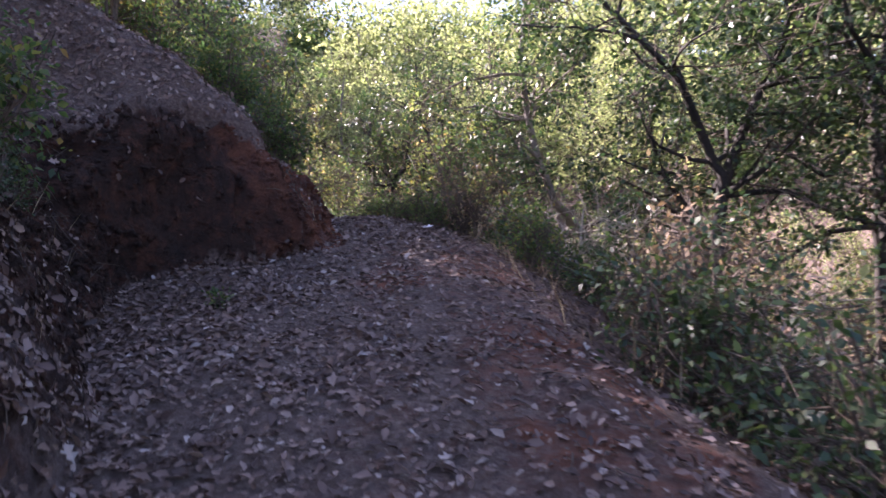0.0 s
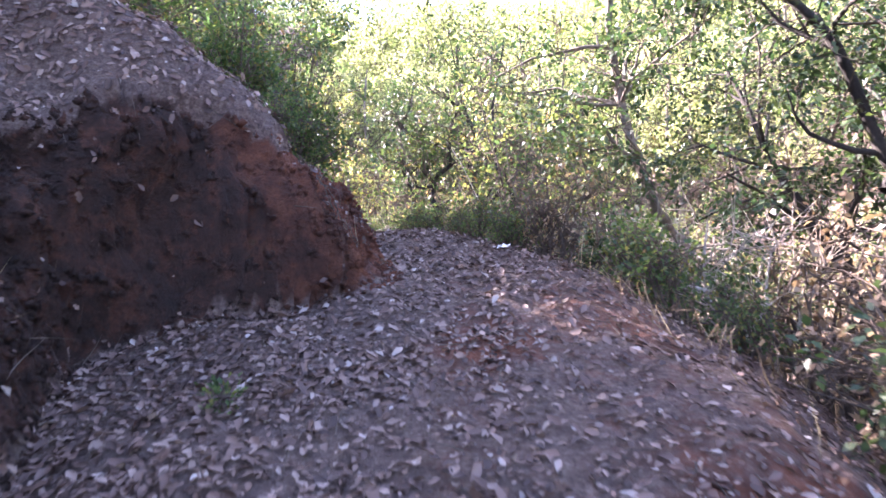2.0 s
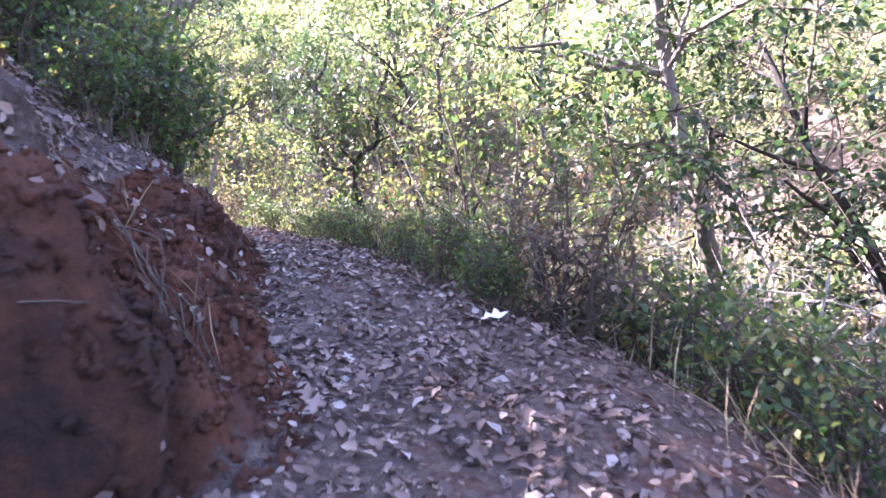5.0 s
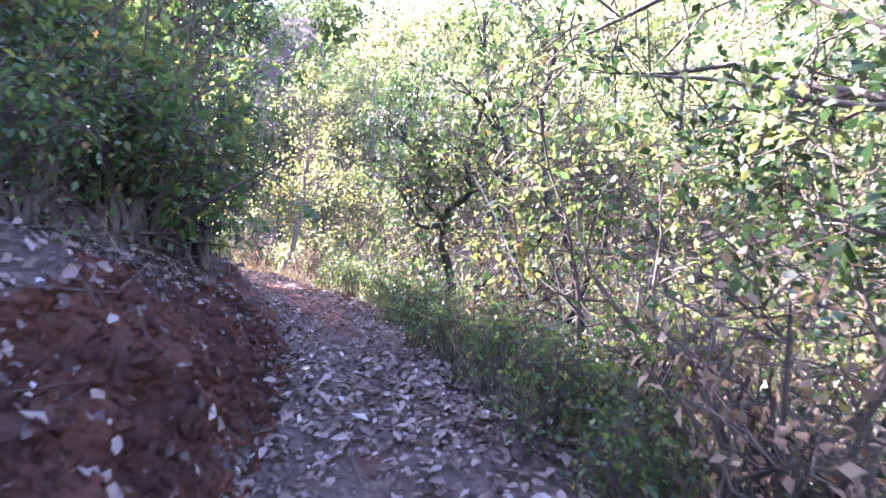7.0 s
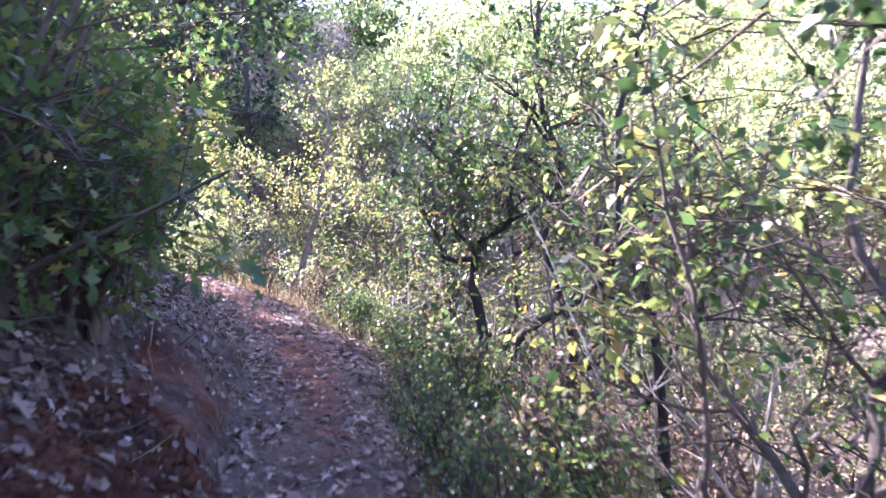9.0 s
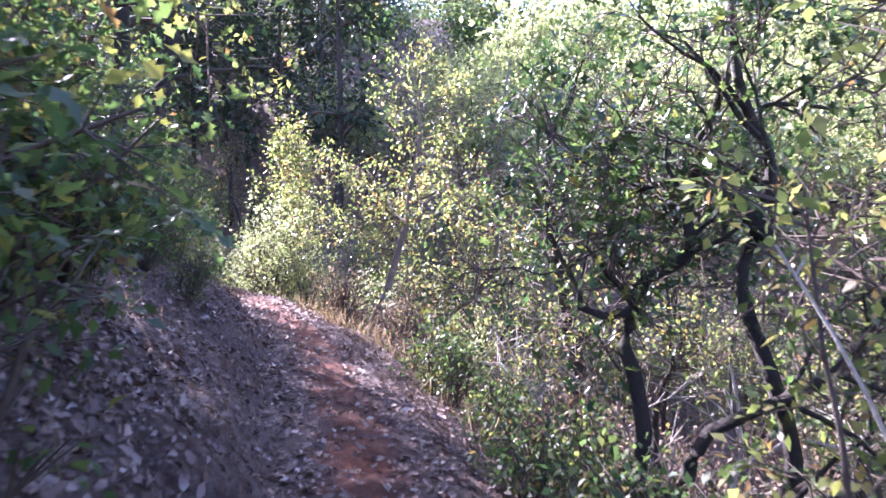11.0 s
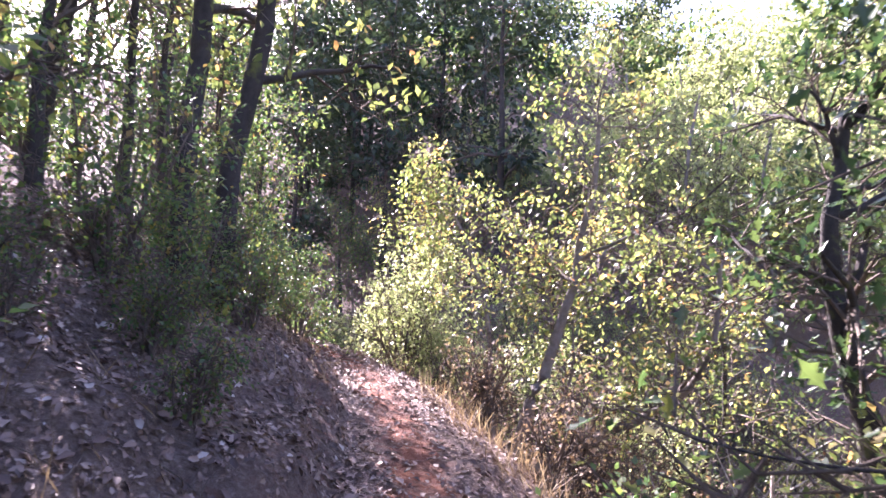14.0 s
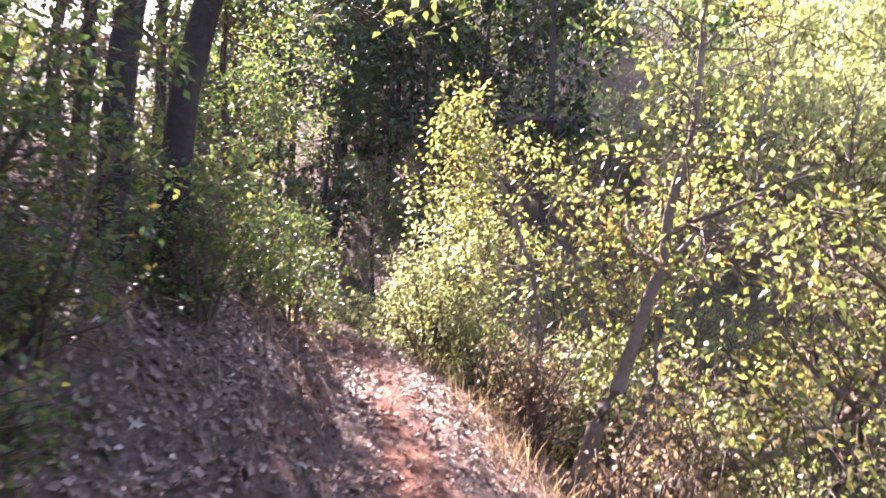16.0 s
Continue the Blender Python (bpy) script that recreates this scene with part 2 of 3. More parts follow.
def axis_steps(lo, hi, fine, spots, out):
    """Coordinates: steps of fine between lo and hi, finer in spots, then growing to out."""
    v, p = [], lo
    while p < hi:
        v.append(p)
        p += next((s for a, b, s in spots if a <= p < b), fine)
    step, q = fine, p
    while q < out:
        v.append(q)
        step *= 1.12
        q += step
    v.append(out)
    step, q = fine, lo - fine
    while q > -out:
        v.insert(0, q)
        step *= 1.12
        q -= step
    v.insert(0, -out)
    return np.array(v)


def dark_cut(x, y):
    """Where the old cut is darker: before the fresh red fall at the bend."""
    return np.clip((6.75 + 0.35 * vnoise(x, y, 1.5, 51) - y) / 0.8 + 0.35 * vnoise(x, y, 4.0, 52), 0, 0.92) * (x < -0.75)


def pushed(x, y, z):
    """Clods and hollows push the cut face in and out."""
    d, row = along(x, y)
    up, run = d - row[..., 1], row[..., 3] * row[..., 4]
    on_face = np.clip(np.minimum(up + 0.05, run + 0.25 - up) * 9, 0, 1) * np.clip(row[..., 3] / 0.6 - 0.1, 0.15, 1)
    push = on_face * (0.15 * vnoise(y + x * 0.6, z, 2.2, 41) + 0.09 * vnoise(y + x * 0.6, z, 5.3, 42) + 0.04 * vnoise(y + x * 0.4, z, 13, 43))
    return np.stack([x + push, y - 0.3 * push, z + 0.3 * push], -1)


def grid_mesh(name, xs, ys):
    gx, gy = np.meshgrid(xs, ys)
    z, bare = ground_parts(gx, gy)
    nx, ny = len(xs), len(ys)
    idx = np.arange(nx * ny).reshape(ny, nx)
    quads = np.stack([idx[:-1, :-1], idx[:-1, 1:], idx[1:, 1:], idx[1:, :-1]], -1).reshape(-1, 4)
    me = raw_mesh(name, pushed(gx, gy, z).reshape(-1, 3), quads, smooth=True)
    me.attributes.new("bare", "FLOAT", "POINT").data.foreach_set("value", bare.astype(np.float32).ravel())
    me.attributes.new("dark_cut", "FLOAT", "POINT").data.foreach_set("value", dark_cut(gx, gy).astype(np.float32).ravel())
    return me


def raw_mesh(name, verts, faces, smooth=False):
    """A mesh from arrays; all faces have the same number of corners."""
    me = bpy.data.meshes.new(name)
    n, k = faces.shape
    me.vertices.add(len(verts))
    me.vertices.foreach_set("co", np.asarray(verts, np.float32).ravel())
    me.loops.add(n * k)
    me.loops.foreach_set("vertex_index", np.asarray(faces, np.int32).ravel())
    me.polygons.add(n)
    me.polygons.foreach_set("loop_start", np.arange(0, n * k, k, dtype=np.int32))
    if smooth:
        me.polygons.foreach_set("use_smooth", np.ones(n, bool))
    me.update(calc_edges=True)
    return me


def piece(name, me, mat, parent=None, label=""):
    me.materials.clear()
    me.materials.append(mat)
    ob = new(name, me)
    if parent:
        ob.parent = parent
    if label:
        ob["label"] = label
    return ob


xs = axis_steps(-13, 5, 0.1, [(-3.2, -0.9, 0.045), (-0.9, 0.8, 0.07)], 400)
ys = axis_steps(-1, 24, 0.1, [(2.5, 10, 0.05)], 400)
ground_ob = piece("ground", grid_mesh("ground", xs, ys), SOIL)
tagged(ground_ob, "red soil hillside with a leaf-strewn footpath cut along it", "ground", kind="structure")

# ---- leaves, wood and trees ----
KITE = (np.array([(0, 0, 0), (0.45, 0.3, 0.1), (1, 0, -0.05), (0.45, -0.3, 0.1)]), [(0, 1, 2, 3)])
OAK = (np.array([(0, 0, 0), (0.3, 0.2, 0.05), (0.62, 0.3, 0.1), (1, 0, -0.06), (0.62, -0.3, 0.1), (0.3, -0.2, 0.05)]), [(0, 1, 2, 3), (0, 3, 4, 5)])
CURL = (np.array([(0, 0, 0.02), (0.22, 0.15, 0.16), (0.62, 0.3, 0.22), (1, 0.06, 0.1), (0.74, -0.17, 0.06), (0.33, -0.27, 0.2)]), [(0, 1, 2, 3), (0, 3, 4, 5)])
LOBED = (np.array([(0, 0, 0), (0.2, 0.07, 0.03), (0.3, 0.24, 0.12), (0.45, 0.1, 0.06), (0.6, 0.32, 0.16), (0.76, 0.12, 0.06), (1, 0, 0.14),
                   (0.76, -0.12, 0.05), (0.6, -0.3, 0.1), (0.45, -0.1, 0.06), (0.3, -0.24, 0.18), (0.2, -0.07, 0.03)]), [(0, 1, 2, 3), (0, 3, 4, 5), (0, 5, 6, 7), (0, 7, 8, 9), (0, 9, 10, 11)])
BLADE = (np.array([(0, 0.012, 0), (0.5, 0.01, 0.06), (1, 0, 0.25), (0.5, -0.01, 0.06)]), [(0, 1, 2, 3)])


def leaves(name, at, axis, normal, size, shape):
    tpl, faces = shape
    n, k = len(at), len(tpl)
    a = axis / np.maximum(np.linalg.norm(axis, axis=1, keepdims=True), 1e-6)
    b = np.cross(normal, a)
    b /= np.maximum(np.linalg.norm(b, axis=1, keepdims=True), 1e-6)
    c = np.cross(a, b)
    s = size[:, None, None]
    v = at[:, None] + s * (tpl[None, :, 0:1] * a[:, None] + tpl[None, :, 1:2] * b[:, None] + tpl[None, :, 2:3] * c[:, None])
    f = (np.arange(n)[:, None, None] * k + np.array(faces)[None]).reshape(-1, 4)
    return raw_mesh(name, v.reshape(-1, 3), f)


def tubes(name, lines, sides=6):
    """One mesh of tapered tubes along polylines: each (points, radii)."""
    vs, fs, base = [], [], 0
    ring = np.arange(sides) * 2 * np.pi / sides
    for pts, rad in lines:
        pts, rad = np.asarray(pts, float), np.asarray(rad, float)
        d = np.gradient(pts, axis=0)
        d /= np.maximum(np.linalg.norm(d, axis=1, keepdims=True), 1e-6)
        ref = np.where(np.abs(d[:, 2:3]) > 0.9, [[1.0, 0, 0]], [[0, 0, 1.0]])
        u = np.cross(d, ref)
        u /= np.maximum(np.linalg.norm(u, axis=1, keepdims=True), 1e-6)
        w = np.cross(d, u)
        lump = 1 + 0.12 * np.sin(ring * 3 + len(vs))[None, :, None]
        v = pts[:, None] + rad[:, None, None] * lump * (np.cos(ring)[None, :, None] * u[:, None] + np.sin(ring)[None, :, None] * w[:, None])
        n = len(pts)
        vs.append(v.reshape(-1, 3))
        i = np.arange(n - 1)[:, None] * sides + np.arange(sides)[None] + base
        j = np.arange(n - 1)[:, None] * sides + (np.arange(sides)[None] + 1) % sides + base
        fs.append(np.stack([i, j, j + sides, i + sides], -1).reshape(-1, 4))
        base += n * sides
    return raw_mesh(name, np.concatenate(vs), np.concatenate(fs), smooth=True)


def wander(rng, start, way, length, steps, bend, lift):
    """A crooked line from start."""
    p, d = np.array(start, float), np.array(way, float)
    d /= np.linalg.norm(d)
    out = [p.copy()]
    for _ in range(steps):
        d = d + rng.normal(0, bend, 3) + (0, 0, lift)
        d /= np.linalg.norm(d)
        p = p + d * length / steps
        out.append(p.copy())
    return np.array(out), d


def resample(pts, n):
    pts = np.asarray(pts, float)
    return smooth_rows(pts, n)


def branch_out(rng, line, rad, count, span, length, level, twigs, tips, start=0.3, lift=0.05, bend=0.22):
    """Side branches off a line; the last level carries leaves."""
    n = len(line)
    for _ in range(count):
        k = min(int((start + (1 - start) * rng.random() ** 0.8) * (n - 1)), n - 2)
        d = line[k + 1] - line[k]
        d /= max(np.linalg.norm(d), 1e-6)
        side = rng.normal(0, 1, 3)
        side -= d * (side @ d)
        side /= max(np.linalg.norm(side), 1e-6)
        way = d * rng.uniform(0.2, 0.8) + side * span + (0, 0, 0.1)
        ln = length * rng.uniform(0.55, 1.2) * (1.15 - 0.5 * k / n)
        sub, _ = wander(rng, line[k], way, ln, 5 if level else 3, bend, lift)
        r0 = max(rad[k] * rng.uniform(0.45, 0.7), 0.007)
        sr = np.linspace(r0, max(r0 * 0.3, 0.0025), len(sub))
        twigs.append((sub, sr, level))
        if level > 0:
            branch_out(rng, sub, sr, rng.integers(4, 7), span, length * 0.5, level - 1, twigs, tips, 0.25, lift, bend)
        elif rng.random() < 0.55:
            tips.append(sub)


def leaf_cloud(rng, tips, per, size, spread, shape, name, droop=0.2):
    pts, axs = [], []
    for t in tips:
        k = (1 - 0.85 * rng.random((per, 1)) ** 3.2) * (len(t) - 1)
        i = np.minimum(k.astype(int)[:, 0], len(t) - 2)
        f = k[:, 0] - i
        p = t[i] * (1 - f[:, None]) + t[i + 1] * f[:, None]
        off = rng.normal(0, 1, (per, 3))
        pts.append(p + off * spread)
        axs.append(off + (t[i + 1] - t[i]) * 3 - np.array([0, 0, droop]))
    at, ax = np.concatenate(pts), np.concatenate(axs)
    nrm = rng.normal(0, 0.45, at.shape) + np.array([0, 0, 1.0])
    return leaves(name, at, ax, nrm, size * rng.uniform(0.6, 1.25, len(at)), shape)


def tree(name, stems, bark, leaf, label, category="tree", seed=1, limbs=7, limb_len=1.6, levels=2, per=9, size=0.09, spread=0.055,
         start=0.35, lift=0.04, span=0.9, shape=KITE, bend=0.22, twig_bark=None, group="", split=False, stem="trunk", crook=0.035):
    """A tree at its own origin. stems: (polyline, radius at foot, radius at top). Parts: trunk, each limb, twigs, crown."""
    rng = np.random.default_rng(seed)
    root = tagged(new(name), label, category, group)
    tips, twigs = [], []
    for pts, r0, r1 in stems:
        line = resample(pts, 4)
        sway = np.cumsum(rng.normal(0, crook, line.shape), axis=0)
        ease = np.minimum(np.arange(len(line)), np.arange(len(line))[::-1])[:, None] / len(line) * 2
        line += (sway - sway.mean(0)) * ease
        rad = np.linspace(r0, r1, len(line)) * (1 + 0.5 * np.exp(-np.arange(len(line)) / 1.3))
        piece(stem, tubes(stem, [(line, rad)], 10 if stem == "trunk" else 6), bark, root)
        branch_out(rng, line, rad, limbs, span, limb_len, levels, twigs, tips, start, lift, bend)
        tips.append(line[-4:])
    for pts, rad, level in twigs:
        if level == levels and split:
            piece("limb", tubes("limb", [(pts, rad)], 6), bark, root)
    keep = {0: [0, -1], 1: [0, 2, -1]}
    fine = [(p[keep[level]], r[keep[level]]) if level in keep else (p, r) for p, r, level in twigs if level < levels or not split]
    tagged(piece("twigwork", tubes("twigwork", fine, 3), twig_bark or BARK_TWIG, root), kind="stuff")
    if per:
        piece("crown", leaf_cloud(rng, tips, per, size, spread, shape, "crown"), leaf, root)
    return root


def put(ob, x, y, turn=0.0, size=1.0, sink=0.06, tilt=(0, 0)):
    ob.matrix_basis = pose(x, y, ground(x, y) - sink, tilt[0], tilt[1], turn) @ Matrix.Diagonal((size, size, size, 1))
    return ob


def again(ob, x, y, turn=0.0, size=1.0, sink=0.06, tilt=(0, 0)):
    return put(copy_thing(ob, Matrix.Identity(4)), x, y, turn, size, sink, tilt)


def bush(name, height, radius, stems, leaf, label, seed, per=12, size=0.075, category="bush", bark=None, levels=1, limbs=7, shape=KITE):
    rng = np.random.default_rng(seed)
    lines = []
    for k in range(stems):
        a = rng.uniform(0, 2 * math.pi)
        r = radius * rng.uniform(0.2, 0.7)
        h = height * rng.uniform(0.6, 1.0)
        lines.append(([(0.1 * math.cos(a), 0.1 * math.sin(a), 0), (0.4 * r * math.cos(a), 0.4 * r * math.sin(a), h * 0.4),
                       (r * math.cos(a + 0.3), r * math.sin(a + 0.3), h)], 0.018 + 0.006 * height, 0.006))
    return tree(name, lines, bark or BARK_TWIG, leaf, label, category, seed, limbs, radius * 0.75, levels, per, size, 0.06, 0.15, 0.03, 1.0, shape, stem="stem")

# ---- trees that stand by the trail ----
# bright oak past the bend, with a leaning second stem
put(tree("oak_tree", [([(0, 0, 0), (0.12, 0.0, 0.7), (0.3, 0.0, 1.35), (0.6, 0.25, 2.4), (0.8, 0.3, 3.3), (0.85, 0.3, 4.2)], 0.085, 0.022),
                      ([(0.25, 0.0, 0.0), (0.9, 0.0, 0.45), (1.45, 0.0, 0.75), (1.85, -0.1, 0.95), (2.2, -0.3, 1.6), (2.3, -0.3, 2.4)], 0.065, 0.022),
                      ([(0.05, 0.1, 0.0), (0.3, 0.3, 0.5), (0.5, 0.4, 1.2), (0.4, 0.6, 2.2)], 0.025, 0.01)],
         BARK_GREY, LEAF_YELLOW, "slender grey-barked oak with yellow-green sunlit leaves beside the trail", seed=3, split=True, limbs=10, limb_len=1.5, per=15, size=0.07, start=0.55),
    -6.3, 20.45)
LEANING = tree("oak_tree", [([(0, 0, 0), (-0.1, 0.1, 1.0), (-0.3, 0.2, 2.0), (-0.7, 0.2, 2.9), (-1.2, 0.1, 3.6)], 0.04, 0.012)],
               BARK_GREY, LEAF_YELLOW, "thin young oak with turning leaves at the path's edge", seed=4, split=True, limbs=10, limb_len=1.2, per=15, size=0.07, start=0.5)
put(LEANING, -8.6, 24.0)
again(LEANING, -7.3, 21.7, 0, 1.05)
# dark trunks uphill
for k, (x, y, lean) in enumerate(((-8.55, 17.35, 0.0), (-8.3, 17.7, 0.5))):
    put(tree("oak_tree", [([(0, 0, -0.2), (0.02, 0, 1.5), (0.1 + lean * 0.5, 0.1, 3.4), (0.2 + lean, 0.1, 6.5), (0.3 + lean, 0.3, 8.5)], 0.11, 0.075)],
             BARK_DARK, LEAF_YELLOW, "tall dark-trunked oak standing on the bank above the trail", seed=10 + k, split=True, limbs=13, limb_len=2.3, per=11, size=0.12, start=0.36), x, y)
put(tree("oak_tree", [([(0, 0, -0.2), (0.5, 0, 1.6), (1.2, 0.1, 3.4), (2.0, 0.2, 6.5)], 0.1, 0.06)],
         BARK_DARK, LEAF_YELLOW, "leaning dark-trunked oak on the bank above the trail", seed=13, split=True, limbs=12, limb_len=2.4, per=11, size=0.12, start=0.45), -10.6, 16.9)
# gnarled dark oaks below the trail
# First two crowns have shade put into their dark leaf colour.
put(tree("oak_tree", [([(0, 0, -0.4), (0.05, 0, 1.2), (-0.1, 0.2, 2.2), (-0.35, 0.3, 2.9), (-0.4, 0.3, 3.8), (-0.3, 0.5, 4.6)], 0.13, 0.04),
                      ([(0.0, 0.0, 1.9), (0.5, -0.1, 2.2), (1.2, -0.1, 2.6), (1.8, 0, 3.4)], 0.06, 0.02)],
         BARK_DARK, LEAF_DARK, "gnarled dark oak, broad green leaves darkened for shade, below the trail", seed=21, split=True, limbs=10, limb_len=1.5, per=11, size=0.11, start=0.5, shape=LOBED), -2.6, 18.2)
put(tree("oak_tree", [([(0, 0, -0.4), (0.1, 0, 1.5), (-0.1, 0.2, 2.6), (0.0, 0.3, 3.4), (-0.25, 0.4, 4.1), (-0.2, 0.5, 5.2)], 0.06, 0.025),
                      ([(0.0, 0.2, 2.9), (-0.5, 0.4, 3.35), (-1.1, 0.5, 3.2)], 0.045, 0.012)],
         BARK_DARK, LEAF_DARK, "crooked dark oak leaning over the slope below the trail", seed=22, split=True, limbs=10, limb_len=1.5, per=8, size=0.11, start=0.5, shape=LOBED), -0.9, 15.0)
put(tree("oak_tree", [([(0, 0, -0.4), (-0.06, 0, 0.5), (0.03, 0, 1.1), (-0.02, 0.02, 1.75), (0.3, 0.1, 2.1), (0.38, 0.2, 2.8), (0.6, 0.3, 3.4)], 0.075, 0.025),
                      ([(0.05, 0, 0.3), (0.35, 0.05, 0.7), (0.75, 0.0, 1.25), (1.3, -0.1, 1.6), (1.7, -0.1, 2.3)], 0.06, 0.02),
                      ([(0.3, 0.0, 0.1), (0.8, -0.1, 0.5), (1.35, -0.25, 0.8)], 0.05, 0.02),
                      ([(-0.02, 0.02, 1.75), (-0.35, 0.0, 1.8), (-0.6, 0.1, 2.3)], 0.035, 0.012)],
         BARK_DARK, LEAF_GREEN, "gnarled oak of several dark crooked stems below the trail", seed=23, split=True, limbs=8, limb_len=1.2, per=4, size=0.1, start=0.5, shape=LOBED, bend=0.3, crook=0.05), -1.75, 15.0)
# pale forked tree below the trail
put(tree("forked_tree", [([(0, 0, -0.3), (-0.25, -0.1, 1.2), (-0.8, -0.4, 2.5), (-1.4, -0.75, 3.25), (-1.78, -1.45, 3.8), (-2.0, -1.5, 4.7), (-2.1, -1.4, 5.8), (-1.9, -1.2, 7.0)], 0.1, 0.03),
                         ([(-1.4, -0.75, 3.25), (-1.65, -1.0, 3.2), (-1.95, -1.2, 3.0)], 0.055, 0.04)],
         BARK_GREY, LEAF_DARK, "grey-barked leaning tree with a broken fork and dark drooping crown", seed=31, split=True, limbs=15, limb_len=1.7, per=30, size=0.07, start=0.58, lift=-0.05), 3.2, 10.8, sink=0.55)
OVERHANG = tree("evergreen_oak", [([(0, 0, -0.5), (-0.2, 0.1, 1.6), (-0.1, 0.3, 3.0), (-0.6, 0.2, 4.2), (-1.4, 0.0, 5.2)], 0.1, 0.03),
                                  ([(-0.1, 0.3, 2.8), (0.5, 0.4, 4.0), (1.2, 0.2, 5.6)], 0.07, 0.02)],
                BARK_DARK, LEAF_DARK, "dark evergreen oak with drooping small leaves over the slope", seed=33, split=True, limbs=12, limb_len=2.0, per=24, size=0.085, start=0.32, lift=-0.04, crook=0.05)
put(OVERHANG, 3.5, 8.2)
for x, y, a, s in ((4.2, 11.5, 140, 1.1), (5.6, 8.0, 60, 1.3), (7.0, 12.5, 220, 1.4)):
    again(OVERHANG, x, y, a, s)

# ---- kinds that are repeated ----
SAPLING = tree("sapling", [([(0, 0, 0), (0.02, 0, 0.9), (-0.1, 0.05, 1.7), (-0.15, 0.1, 2.5)], 0.018, 0.006)],
               BARK_TWIG, LEAF_YELLOW, "thin sapling with bright yellow-green leaves by the path", "sapling", seed=41, limbs=10, limb_len=0.6, levels=1, per=12, size=0.075, group="saplings")
YOUNG = tree("oak_tree", [([(0, 0, -0.2), (0.0, 0, 1.3), (-0.15, 0.1, 2.4), (-0.1, 0.2, 3.6), (0.1, 0.2, 4.6)], 0.05, 0.012),
                          ([(-0.1, 0.05, 1.2), (0.4, 0, 2.1), (0.8, 0.1, 3.0)], 0.032, 0.01)],
             BARK_DARK, LEAF_YELLOW, "young oak with dark crooked stems and yellowing leaves on the slope", seed=44, limbs=9, limb_len=1.5, per=5, size=0.08, start=0.2, bend=0.34, crook=0.07, group="young oaks")
YOUNG_GREEN = tree("oak_tree", [([(0, 0, -0.2), (0.1, 0, 1.0), (0.35, 0.1, 1.9), (0.2, 0.2, 2.8), (0.4, 0.2, 3.8)], 0.05, 0.012),
                                ([(0.1, 0.05, 0.7), (-0.4, 0, 1.5), (-0.6, 0.1, 2.6)], 0.035, 0.01)],
                   BARK_GREY, LEAF_GREEN, "young green oak with a crooked forked stem on the slope", seed=46, limbs=9, limb_len=1.5, per=6, size=0.08, start=0.2, bend=0.34, crook=0.07, group="young oaks")
GREEN_BUSH = bush("oak_bush", 2.4, 1.4, 8, LEAF_GREEN, "dense green oak scrub growing on the bank", 51, 15, 0.09)
SMALL_BUSH = bush("low_bush", 0.9, 0.6, 8, LEAF_GREEN, "low green scrub with small leaves beside the path", 53, 9, 0.06, limbs=4)
DRY_BUSH = bush("dry_bush", 1.3, 0.8, 10, LEAF_DRY, "brown dry bush of bare twigs and withered leaves", 57, 4, 0.06, limbs=6)
PALE_BUSH = bush("pale_bush", 2.2, 1.3, 10, LEAF_SUN_PALE, "yellow-green bush on the slope, sunlight coloured into its pale leaves", 55, 20, 0.068)
PINE = tree("conifer", [([(0, 0, -0.5), (0.1, 0, 5), (0.0, 0.1, 10), (0.1, 0.1, 15)], 0.2, 0.04)], BARK_DARK, LEAF_NEEDLE,
            "tall dark conifer on the shaded far hillside", "conifer", seed=61, limbs=34, limb_len=2.6, levels=1, per=14, size=0.4, spread=0.2, start=0.25, lift=-0.05, group="far conifers")
TALL = tree("tall_tree", [([(0, 0, -0.3), (0.1, 0, 2.5), (-0.1, 0.2, 5), (0.2, 0.2, 8.5)], 0.14, 0.04)], BARK_DARK, LEAF_GREEN,
            "tall green oak standing on the hillside above the trail", seed=63, limbs=14, limb_len=2.4, per=9, size=0.14, spread=0.1, start=0.3, group="hillside oaks")

# Paler twin of the hillside oak: sun and haze are in its leaf colour.
PALE_TALL = tree("tall_tree", [([(0, 0, -0.3), (0.2, 0, 2.0), (-0.1, 0.2, 4), (0.3, 0.2, 6.8)], 0.12, 0.03)], BARK_GREY, LEAF_SUN_PALE,
                 "oak across the ravine with sunlight and haze coloured into its leaves", seed=65, limbs=14, limb_len=2.6, per=10, size=0.15, spread=0.1, start=0.2, group="far oaks", crook=0.06)

placed = []


def spread_out(ob, count, seed, x0, x1, y0, y1, near, far, size, gap, side=-1, sink=0.08):
    """Copies of ob scattered on one side of the trail, between near and far metres from its middle."""
    rng = np.random.default_rng(seed)
    n = count * 30
    x, y, s = rng.uniform(x0, x1, n), rng.uniform(y0, y1, n), rng.uniform(*size, n)
    d = along(x, y)[0] * side
    z = ground_parts(x, y)[0]
    for k in np.nonzero((d > near) & (d < far))[0]:
        if count <= 0:
            break
        if any((x[k] - a) ** 2 + (y[k] - b) ** 2 < (gap * (s[k] + t) / 2) ** 2 for a, b, t in placed):
            continue
        placed.append((x[k], y[k], s[k]))
        copy_thing(ob, pose(x[k], y[k], z[k] - sink, 0, 0, rng.uniform(0, 360)) @ Matrix.Diagonal((s[k] / ob.scale.x,) * 3 + (1,)))
        count -= 1


